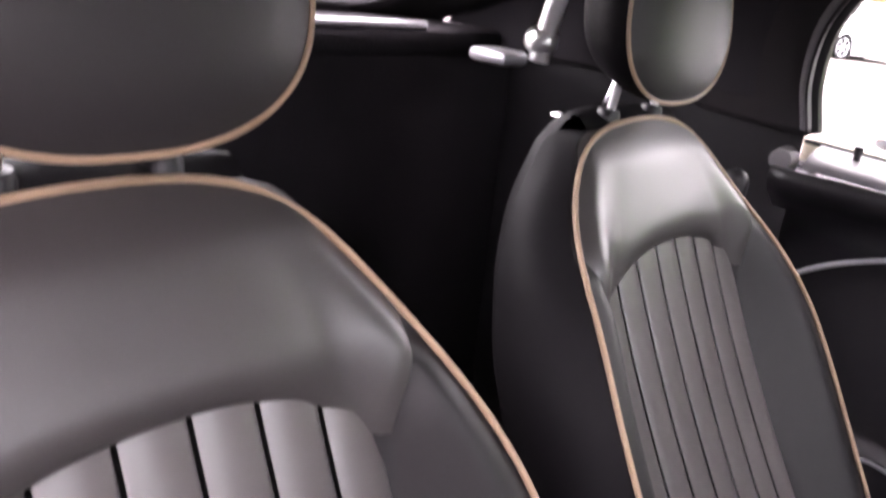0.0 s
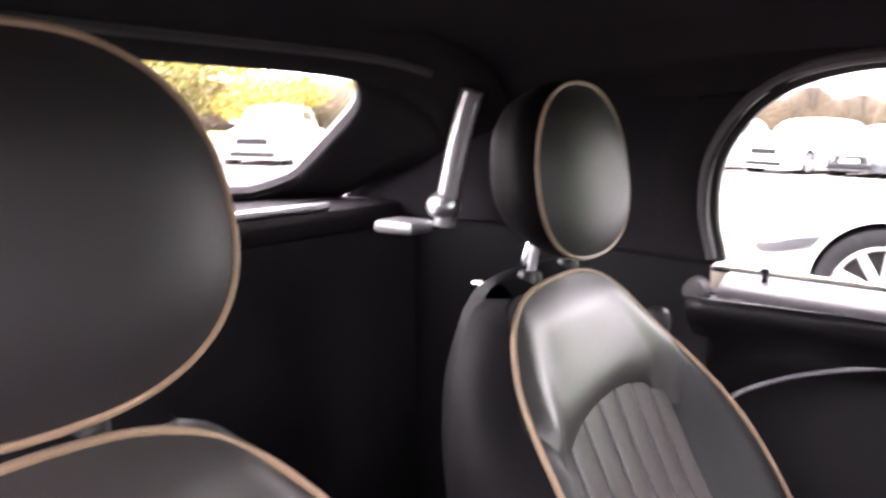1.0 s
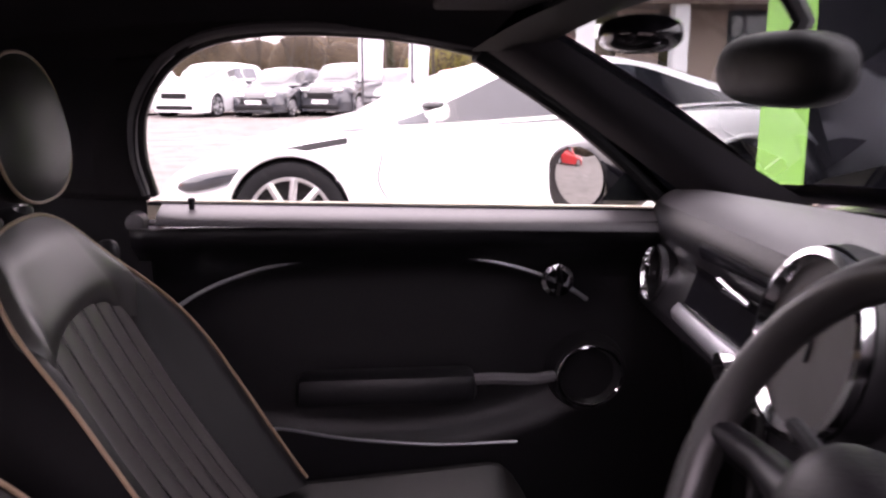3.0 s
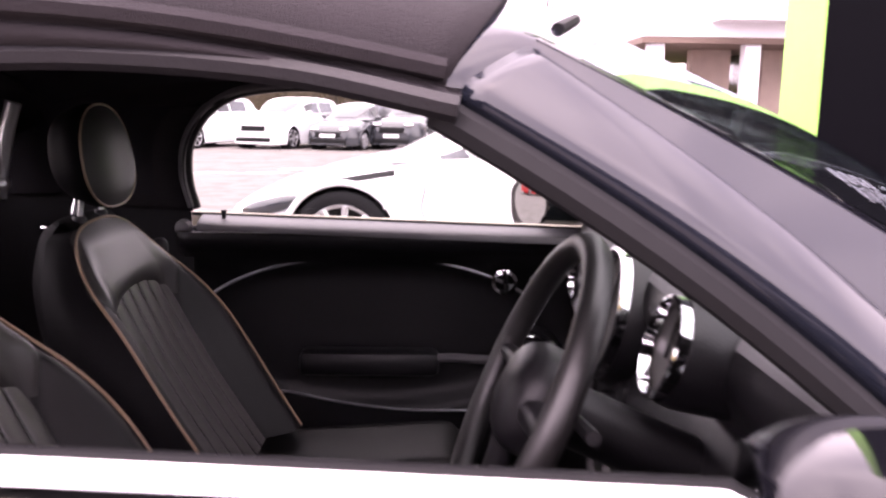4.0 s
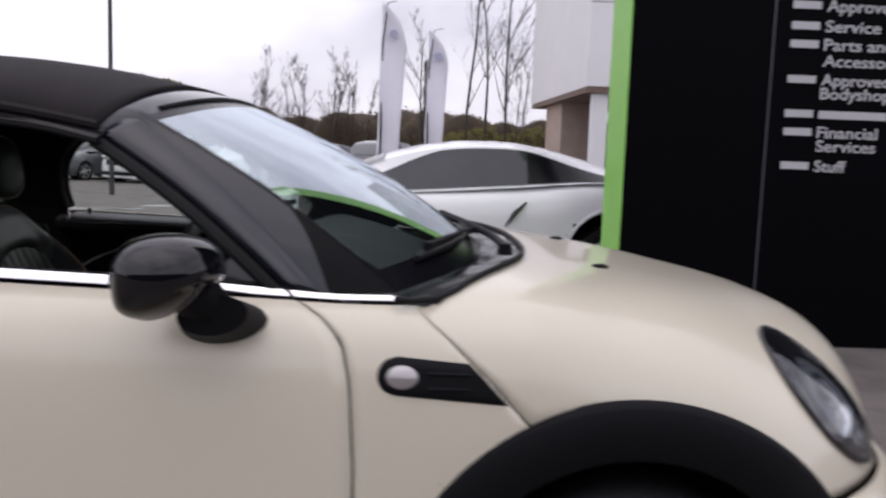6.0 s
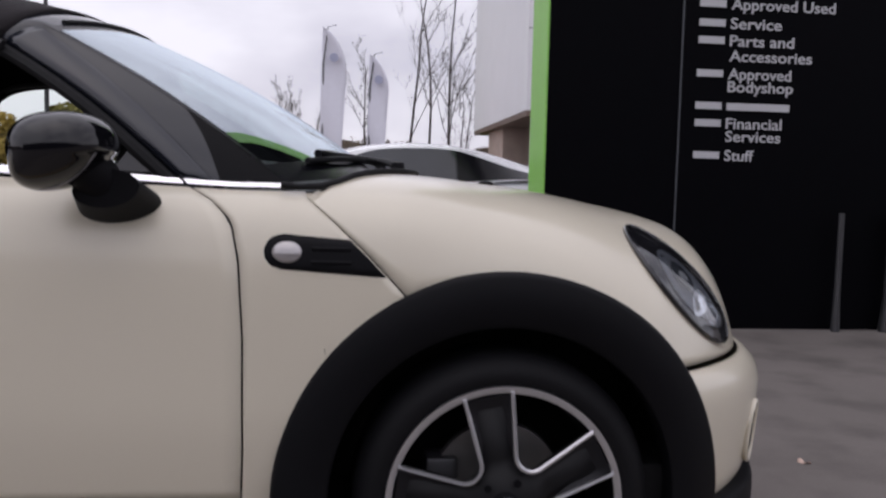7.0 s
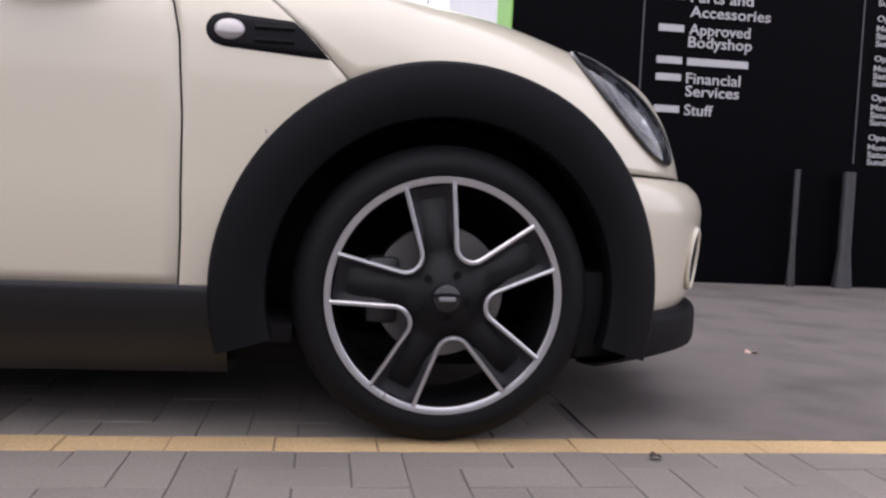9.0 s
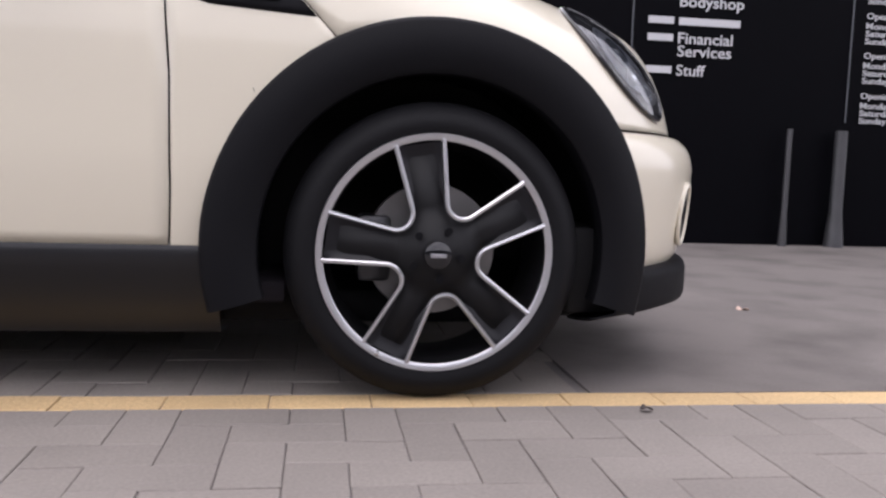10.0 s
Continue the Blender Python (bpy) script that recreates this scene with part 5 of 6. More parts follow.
# steering wheel
swt = Matrix.Translation((-0.948, -0.345, 0.892)) @ Matrix.Rotation(radians(24), 4, "Y")
sw = obj("steering_wheel", *[(lambda g: ([swt @ Vector(v) for v in g[0]], g[1]))(tube([(0, 0.180 * math.cos(a), 0.180 * math.sin(a)) for a in [2 * math.pi * i / 56 for i in range(56)]], 0.0165, 12, closed=True))][0], M_LEATHER, car, "black leather three-spoke steering wheel")
hubv = ellipsoid((0.02, 0, 0), (0.045, 0.068, 0.062), 24, 14, 2.6)
obj("wheel_hub", [swt @ Vector(v) for v in hubv[0]], hubv[1], M_TRIMBLACK, sw)
for a in (0, 180, 270):
    d = Vector((0, math.cos(radians(a)), math.sin(radians(a))))
    obj("wheel_spoke", *tube([swt @ (d * 0.05 + Vector((0.01, 0, 0))), swt @ (d * 0.12 + Vector((0.015, 0, 0))), swt @ (d * 0.172)], [0.020, 0.014, 0.011], 10), M_TRIMBLACK, sw, "black steering wheel spoke")
obj("column", *tube([swt @ Vector((0.03, 0, 0)), swt @ Vector((0.22, 0, 0))], 0.036, 14), M_TRIMBLACK, sw)
for q in (-1, 1):
    obj("stalk", *tube([swt @ Vector((0.06, 0, 0)), swt @ Vector((0.05, q * 0.10, 0.02)), swt @ Vector((0.045, q * 0.155, 0.03))], 0.008, 8), M_TRIMBLACK, sw)
# rear view mirror and visors
obj("rear_view_mirror", *ellipsoid((-0.835, 0.0, 1.180), (0.030, 0.118, 0.036), 28, 14, 2.8), M_RIMBLACK, car, "black interior rear-view mirror")
obj("mirror_stem", *tube([(-0.83, 0, 1.19), (-0.815, 0, 1.225), (-0.835, 0, 1.255)], 0.011, 8), M_TRIMBLACK, car)
obj("roof_latch", *ellipsoid((-0.975, 0.0, 1.212), (0.035, 0.055, 0.018), 18, 10, 2.6), M_GLOSSBLACK, car, "gloss black roof latch handle")
for s in (-1, 1):
    obj("sun_visor", *box(-1.13, -1.0, s * 0.31 - 0.15, s * 0.31 + 0.15, 1.262, 1.276, 0.006), M_LINING, car, "folded dark cloth sun visor")
obj("roof_bow", *tube([rear_pt(-0.46 + 0.046 * i, 0.10) + Vector((0.03, 0, -0.035)) for i in range(21)], 0.006, 6), M_DASH, car, "grey roof bow edge")
# header lining darker than the pillar lining, its shade put into the colour
obj("header_lining", *grid(lambda u, v: WS_T((2 * u - 1) * 0.90) + Vector((0.030 - 0.15 * v, 0, -0.026 - 0.030 * math.sin(min(1.0, v * 2.2) * math.pi / 2) - 0.012 * abs(2 * u - 1) ** 4)), 30, 8), M_SIDE, car, "dark cloth header lining")
for s in (-1, 1):
    obj("pillar_lining", *grid(lambda u, v: (Vector((-0.600, s * 0.690, 0.93)).lerp(Vector((-1.035, s * 0.575, 1.215)), u)).lerp(Vector((-0.455, s * 0.585, 0.950)).lerp(Vector((-0.965, s * 0.462, 1.240)), u), v) + Vector((-0.01, -s * 0.022 * math.sin(v * math.pi), -0.02 * math.sin(v * math.pi))), 16, 8), M_LINING, car, "dark cloth pillar lining")

# ---- white sports coupe parked alongside, nose towards -x ----
def simple_wheel(parent, x, y, r, s, rimr=0.72, spokes=10):
    t = obj("wheel", *lathe([(r * rimr, 0.0), (r * 0.86, -0.012), (r * 0.97, 0.004), (r, 0.03), (r, 0.19), (r * 0.9, 0.22), (r * rimr, 0.2)], 40, "y", closed=True), M_TYRE, parent, "black tyre")
    t.location, t.rotation_euler = (x, y, r + GZ), (0, 0, 0 if s < 0 else math.pi)
    obj("rim", *lathe([(r * (rimr - 0.05), 0.012), (r * (rimr - 0.08), 0.07), (0.0, 0.08)], 40, "y"), M_RIMBLACK, t)
    obj("rim_lip", *lathe([(r * (rimr + 0.01), -0.002), (r * rimr, -0.008), (r * (rimr - 0.05), -0.004), (r * (rimr - 0.07), 0.014)], 40, "y"), M_ALLOY, t, "silver rim lip")
    for k in range(spokes):
        a = 2 * math.pi * k / spokes + 0.2
        d = Vector((math.cos(a), 0, math.sin(a)))
        obj("spoke", *tube([d * 0.04 + Vector((0, 0.008, 0)), d * (r * (rimr - 0.02)) + Vector((0, 0.0, 0))], [0.026, 0.024], 6), M_ALLOY, t)
    obj("hub", *lathe([(0, 0.0), (0.05, 0.01), (0.06, 0.05)], 16, "y"), M_ALLOY, t)
    return t


def coach(name, label, category, paint, L, W, prof, roofp, glassz, wheels, r, loc, rz=0.0, rim_spokes=10, nose=0.62, tuck=0.20, cuts={}):
    """A car body: prof, the height of bonnet and deck along the length; roofp, the height of the roof; glassz, the sill of the windows. Nose at x = 0, tail at L."""
    car_ = tagged(empty(name), label, category)
    n = 4.5

    def w_at(x):
        f = min(1, x / nose)
        b = min(1, (L - x) / nose)
        return W / 2 * (1 - 0.42 * (1 - f) ** 2.6) * (1 - 0.30 * (1 - b) ** 2.6)

    zl = 0.17

    def lower(x, q):
        zc = curve(prof, x)
        a = abs(q) * math.pi / 2
        w = w_at(x)
        nn = 4.2 + 3.8 * max(0.0, min(1.0, (x - 0.8) / 0.6))
        y, z = w * math.sin(a) ** (2 / nn), zl + (zc - zl) * max(0, math.cos(a)) ** (2 / nn)
        return Vector((x, math.copysign(y, q), z))
    nu, nv = int(L / 0.045), 44
    vs, fs = grid(lambda u, v: lower(L * (0.004 + 0.992 * u), 2 * v - 1), nu, nv)
    # side skirts down to the sill and a cut for every wheel
    kv, kf = merge(*[grid(lambda u, v: (lambda x: Vector((x, s * w_at(x) * (1 - 0.05 * v), zl - 0.02 * v)))(L * (0.004 + 0.992 * u)), nu, 2) for s in (-1, 1)])
    vs, fs = merge((vs, fs), (kv, kf))
    keep = []
    for f in fs:
        c = sum((vs[i] for i in f), Vector()) / len(f)
        if any(math.hypot(c.x - wx, c.z - cuts.get(wx, (r,))[0]) < cuts.get(wx, (r, r * 1.10))[1] and abs(c.y) > W * 0.3 for wx in wheels):
            continue
        keep.append(f)
    ends = []
    for x in (0.004 * L, 0.996 * L):
        ends.append(grid(lambda u, v: Vector((x, lower(x, 2 * u - 1).y * v, zl + (lower(x, 2 * u - 1).z - zl) * v)), 24, 2))
    body = obj("body", *merge((vs, keep), *ends), paint, car_, "painted body shell")
    body.data.materials.append(M_RUBBER)
    for wx in wheels:
        az, ar = cuts.get(wx, (r, r * 1.10))
        for s in (-1, 1):
            obj("arch", *tube([(wx + ar * math.cos(radians(a)), s * (w_at(wx) - 0.012), az + ar * math.sin(radians(a))) for a in range(-10, 191, 8)], 0.022 if az == r else 0.016, 8), paint, car_)
            obj("well", *lathe([(ar * 1.02, 0.0), (ar * 1.02, 0.3), (0.0, 0.3)], 28, "y", (wx, s * (w_at(wx) - 0.03) if s < 0 else w_at(wx) - 0.33, az)), M_RUBBER, car_)
            simple_wheel(car_, wx, s * (w_at(wx) - 0.015), r, s, spokes=rim_spokes)
    x0, x1 = roofp[0][0], roofp[-1][0]

    def roof(x, q, d=0.0):
        zr, zb = curve(roofp, x), curve(glassz, x)
        wb = w_at(x) - 0.085
        wt = W / 2 - tuck - 0.06
        h = max(0.0, zr - zb)
        a = abs(q)
        if a < 0.5:
            k = a / 0.5
            y, z = wt * k * (0.5 + 0.5 * min(1, h / 0.3)), zr - 0.05 * k**3 * min(1, h / 0.2)
        else:
            k = (a - 0.5) / 0.5
            yt = wt * (0.5 + 0.5 * min(1, h / 0.3))
            zt = zr - 0.05 * min(1, h / 0.2)
            y, z = yt + (wb - yt) * k, zt + (zb - zt) * k
        return Vector((x, math.copysign(y, q), z + 0.0))
    rg = grid(lambda u, v: roof(x0 + (x1 - x0) * u, 2 * v - 1), 44, 32)
    obj("roof", *rg, paint, car_, "painted roof")
    return car_, roof, lower, w_at, (x0, x1)


def off_surface(roof, x, q, s, d=0.006):
    p = roof(x, q * s)
    e = 0.01
    t1 = roof(x + e, q * s) - roof(x - e, q * s)
    t2 = roof(x, q * s + e) - roof(x, q * s - e)
    nrm = t1.cross(t2).normalized()
    if nrm.z < 0:
        nrm = -nrm
    return p + nrm * d


SPX, SPY = -2.56, 5.32
coupe, sroof, slow, sw_at, _ = coach("sports_coupe", "low white sports coupe parked facing the other way", "car", M_WHITEPAINT, 4.55, 1.92,
    [(0, 0.36), (0.06, 0.50), (0.2, 0.60), (0.5, 0.72), (0.95, 0.84), (1.5, 0.935), (2.2, 0.950), (3.0, 0.995), (3.6, 1.05), (4.2, 1.01), (4.45, 0.90), (4.55, 0.70)],
    [(1.20, 0.885), (1.45, 1.01), (1.75, 1.14), (2.1, 1.252), (2.4, 1.308), (2.65, 1.328), (3.0, 1.322), (3.4, 1.253), (3.8, 1.140), (4.15, 1.03)],
    [(1.2, 0.875), (1.6, 0.885), (2.2, 0.910), (3.0, 0.970), (3.6, 1.022), (4.15, 1.015)], (0.90, 3.76), 0.352, (0, 0, 0), rim_spokes=10, cuts={3.76: (0.415, 0.41)})
coupe.location = (SPX, SPY, gz(SPY))
for s in (-1, 1):
    def shape(u, v, x0=1.55, x1=3.06):
        x = x0 + (x1 - x0) * u
        lo, hi = 0.97, 0.525 + 0.36 * max(0, 1 - u / 0.55) ** 1.3
        return off_surface(sroof, x, lo + (hi - lo) * v, s, 0.006)
    obj("side_glass", *grid(shape, 24, 8), M_PALEGLASS, coupe, "pale side window")
    obj("quarter_glass", *grid(lambda u, v: off_surface(sroof, 3.05 + 0.85 * u, 0.97 + (0.525 + 0.36 * u**1.4 - 0.97) * v, s, 0.006), 16, 6), M_FRIT, coupe, "black rear quarter")
    obj("door_line", *tube([(1.42 + 0.10 * (1 - k / 8) + 0.03 * math.sin(k), s * (sw_at(1.5) + 0.001), 0.28 + 0.06 * k) for k in range(9)], 0.004, 4), M_RUBBER, coupe)
    mv, mf = ellipsoid((1.78, s * 1.02, 0.985), (0.075, 0.10, 0.055), 20, 12, 2.6)
    dm = obj("door_mirror", mv, mf, M_WHITEPAINT, coupe, "white door mirror with black cap")
    obj("mirror_cap", *ellipsoid((1.76, s * 1.02, 1.015), (0.075, 0.10, 0.035), 18, 8, 2.6), M_GLOSSBLACK, dm)
    obj("mirror_stalk", *tube([(1.78, s * 0.97, 0.96), (1.76, s * 0.90, 0.92)], 0.02, 8), M_WHITEPAINT, dm)
    hv, hf = ellipsoid((0.42, s * 0.735, 0.575), (0.21, 0.06, 0.055), 20, 10, 2.4)
    obj("headlamp", [Vector((v[0], s * (sw_at(v[0]) * 0.985 - 0.02) + (v[1] - s * 0.735) * 0.7, v[2] + 0.25 * (v[0] - 0.42))) for v in hv], hf, M_DARKGLASS, coupe, "dark slim headlamp")
    obj("air_blade", *tube([(2.88, s * (sw_at(2.9) + 0.004), 0.67), (2.95, s * (sw_at(3.0) + 0.008), 0.77), (3.04, s * (sw_at(3.1) + 0.002), 0.86)], [0.006, 0.022, 0.008], 8), M_GLOSSBLACK, coupe, "black air blade on the flank")
    obj("bonnet_vent", *grid(lambda u, v: (lambda p: p + Vector((0, 0, 0.006)))(slow(0.75 + 0.50 * u, s * (0.42 + 0.10 * v + 0.12 * u))), 8, 3), M_RUBBER, coupe, "dark bonnet shut line")
obj("windscreen", *grid(lambda u, v: off_surface(sroof, 1.30 + 0.62 * u, 0.52 * (2 * v - 1), 1, 0.006), 12, 14), M_PALEGLASS, coupe, "raked windscreen")

# ---- parked cars in the rows beyond ----
SUV = dict(L=4.5, W=1.88, prof=[(0, 0.55), (0.08, 0.80), (0.3, 0.95), (0.9, 1.03), (1.4, 1.06), (3.0, 1.08), (4.2, 1.06), (4.42, 0.98), (4.5, 0.7)],
           roofp=[(1.15, 1.05), (1.5, 1.28), (1.9, 1.50), (2.4, 1.60), (3.2, 1.60), (3.8, 1.54), (4.2, 1.30), (4.42, 1.05)], glassz=[(1.15, 1.04), (2.5, 1.06), (4.42, 1.06)], wheels=(0.85, 3.6), r=0.35)
HATCH = dict(L=4.2, W=1.78, prof=[(0, 0.45), (0.08, 0.66), (0.3, 0.80), (0.9, 0.90), (1.3, 0.93), (3.0, 0.96), (4.0, 0.95), (4.15, 0.85), (4.2, 0.6)],
             roofp=[(1.1, 0.92), (1.45, 1.15), (1.85, 1.36), (2.3, 1.45), (3.1, 1.44), (3.6, 1.36), (3.95, 1.12), (4.1, 0.95)], glassz=[(1.1, 0.92), (2.5, 0.95), (4.1, 0.95)], wheels=(0.8, 3.35), r=0.31)


def parked(spec, paint, label, x, y, rz):
    c, rf, lw, wa, (x0, x1) = coach("parked_car", label, "car", paint, loc=(x, y, 0), rim_spokes=6, **spec)
    for s in (-1, 1):
        a = x0 + 0.62
        for k, (p, q) in enumerate(((a, a + 0.85), (a + 0.93, a + 1.75))):
            obj("side_glass", *grid(lambda u, v: off_surface(rf, p + (q - p) * u, 0.95 - 0.33 * v, s, 0.012), 6, 3), M_DARKGLASS, c, "dark side window")
        hv, hf = ellipsoid((0, 0, 0), (0.16, 0.16, 0.07), 14, 8, 2.5)
        zc = curve(spec["prof"], 0.2) - 0.12
        obj("headlamp", [Vector((0.14 + v[0] * 0.8, s * (wa(0.14) - 0.20) + v[1], zc + v[2])) for v in hv], hf, M_LAMPIN, c, "clear headlamp")
        obj("tail_lamp", *box(spec["L"] - 0.06, spec["L"] + 0.005, s * 0.62 - 0.12, s * 0.62 + 0.12, zc - 0.05, zc + 0.10, 0.02), M_REDCAR, c, "red tail lamp")
        obj("door_mirror", *ellipsoid((x0 + 0.55, s * (wa(x0 + 0.5) + 0.06), spec["glassz"][0][1] + 0.08), (0.07, 0.11, 0.06), 12, 8), paint, c)
    obj("windscreen", *grid(lambda u, v: off_surface(rf, x0 + 0.10 + 0.62 * u, 0.47 * (2 * v - 1), 1, 0.014), 8, 10), M_DARKGLASS, c, "dark windscreen")
    obj("rear_glass", *grid(lambda u, v: off_surface(rf, x1 - 0.08 - 0.42 * u, 0.45 * (2 * v - 1), 1, 0.014), 8, 10), M_DARKGLASS, c)
    zg = curve(spec["prof"], 0.1) - 0.10
    obj("grille", *box(-0.012, 0.05, -0.42, 0.42, zg - 0.17, zg, 0.02), M_RUBBER, c, "dark grille")
    obj("lower_intake", *box(-0.012, 0.05, -0.60, 0.60, 0.24, 0.36, 0.02), M_RUBBER, c)
    obj("number_plate", *box(-0.022, 0.0, -0.26, 0.26, 0.40, 0.51, 0.004), M_WHITEPAINT, c, "white number plate", smooth=False)
    c.matrix_world = Matrix.Translation((x, y, gz(y) - 0.01)) @ Matrix.Rotation(radians(rz), 4, "Z")
    return c


CARS = [(SUV, M_WHITEPAINT, "white sport utility car in a parked row", -6.6, 25.2, 68), (HATCH, M_DARKCAR, "dark grey hatchback in a parked row", -4.3, 25.0, 70), (SUV, M_DARKCAR, "dark sport utility car in a parked row", -2.4, 25.6, 70),
        (HATCH, M_SILVERCAR, "silver hatchback in a parked row", -0.6, 27.2, 72), (HATCH, M_REDCAR, "red hatchback parked beyond the row", 1.2, 28.5, 60), (SUV, M_WHITEPAINT, "white sport utility car parked behind", 3.0, 27.0, 72),
        (SUV, M_WHITEPAINT, "white sport utility car at the edge of the yard", -9.5, 24.8, 66), (HATCH, M_DARKCAR, "dark hatchback by the hedge", -12.0, 25.5, 66)]
for spec, paint, label, x, y, rz in CARS:
    parked(spec, paint, label, x, y, rz)
parked(SUV, M_SILVERCAR, "silver sport utility car across the yard behind", -17.3, 15.8, 118)
parked(HATCH, M_REDCAR, "red hatchback across the yard behind", -16.5, 7.4, 30)

# ---- white showroom building ----
BX, BY = 4.75, 23.5
bld = tagged(obj("showroom_building", *box(BX, BX + 22, BY, BY + 12, 3.15, 11.0, 0.02), M_CLADDING, smooth=False), "white clad showroom with overhanging upper storey", "building")
obj("ground_floor", *box(BX + 4.5, BX + 22, BY + 3.0, BY + 11.5, gz(BY) - 0.05, 3.15), M_BGLASS, bld, "set-back glazed ground floor", smooth=False)
obj("soffit", *box(BX + 0.02, BX + 21.9, BY + 0.03, BY + 11.9, 2.98, 3.148), M_SOFFIT, bld, "brown soffit under the overhang", smooth=False)
for cx in (0.25, 3.0, 6.5, 10.0):
    obj("column", *box(BX + cx, BX + cx + 0.45, BY + 0.2, BY + 0.65, gz(BY) - 0.05, 2.98, 0.02), M_CLADDING, bld, "white column", smooth=False)
obj("side_pier", *box(BX + 0.30, BX + 1.7, BY + 6.0, BY + 9.5, gz(BY) - 0.05, 2.98, 0.02), M_STONE, bld, "pale brick wall below the overhang", smooth=False)
for cx in (2.2, 4.4, 8.0, 11.5):
    obj("brick_pier", *box(BX + cx, BX + cx + 1.2, BY + 2.6, BY + 3.2, gz(BY) - 0.05, 2.98, 0.02), M_STONE, bld, "pale brick pier", smooth=False)
for cx in (5.2, 6.3, 7.4, 9.4, 10.5):
    obj("mullion", *box(BX + cx, BX + cx + 0.08, BY + 2.94, BY + 3.0, gz(BY) - 0.05, 2.98), M_TUBE, bld, smooth=False)
obj("upper_window", *box(BX + 3.9, BX + 12, BY - 0.02, BY + 0.1, 4.35, 7.5), M_BGLASS, bld, "dark upper window band", smooth=False)
for cx in range(9):
    obj("rail_post", *box(BX + 2.2 + cx, BX + 2.24 + cx, BY - 0.9, BY - 0.86, 3.9, 4.75), M_TUBE, bld, smooth=False)
obj("balcony", *box(BX + 1.9, BX + 12, BY - 1.0, BY + 0.05, 3.55, 3.9), M_CLADDING, bld, "white balcony slab", smooth=False)
for z in (4.32, 4.75):
    obj("rail", *tube([(BX + 2.2, BY - 0.88, z), (BX + 10.4, BY - 0.88, z)], 0.03, 6), M_TUBE, bld)
for z in (5.6, 8.2):
    obj("panel_joint", *box(BX, BX + 3.8, BY - 0.008, BY + 0.01, z, z + 0.025), M_SEAM, bld, smooth=False)

# ---- unseen dark wall, added on the driver's side to darken reflections and low sky light ----
tagged(obj("wall_south", *box(-22, 30, -13.4, -13.0, gz(-13) - 0.05, 3.6, 0.02), M_DARKWALL, smooth=False), "plain dark wall added out of view to darken reflections", "wall", kind="structure")

# ---- flags and lamp post ----
for fx, fy, z0, z1, fw in ((-1.15, 18.0, 0.9, 4.45, 0.62), (-0.05, 18.6, 0.9, 3.95, 0.52)):
    pole = tagged(obj("feather_flag", *tube([(fx, fy, gz(fy)), (fx, fy, z1 * 0.8), (fx + 0.10, fy, z1), (fx + 0.30, fy, z1 + 0.05)], [0.03, 0.02, 0.012, 0.008], 8), M_TUBE), "tall white feather flag on a curved pole", "flag", "feather flags")

    def cloth(u, v):
        w = fw * math.sin(min(1, (1 - v) * 3.2) * math.pi / 2) ** 0.7
        return Vector((fx - 0.02 + w * (u - 0.12 * (1 - v)) * (0.8 + 0.2 * v), fy + 0.05 * math.sin(v * 9 + u * 3), z0 + (z1 - z0) * v))
    solid(obj("flag_cloth", *grid(cloth, 6, 26), M_FLAG, pole, "white flag cloth"), 0.006)
    obj("flag_emblem", *lathe([(0, -0.08), (0.10, -0.08), (0.10, -0.07)], 20, "y", (fx + fw * 0.40, fy, z0 + (z1 - z0) * 0.80)), M_FLAGMARK, pole, "round blue emblem")
lp = tagged(obj("street_lamp", *tube([(-7.45, 18.3, gz(18.3)), (-7.45, 18.3, 7.6), (-7.1, 18.3, 8.2), (-6.5, 18.3, 8.3)], [0.06, 0.04, 0.035, 0.03], 10), M_TUBE), "slim grey street lamp over the yard", "lamp")
obj("lamp_head", *ellipsoid((-6.3, 18.3, 8.3), (0.3, 0.12, 0.06), 16, 8), M_TUBE, lp)

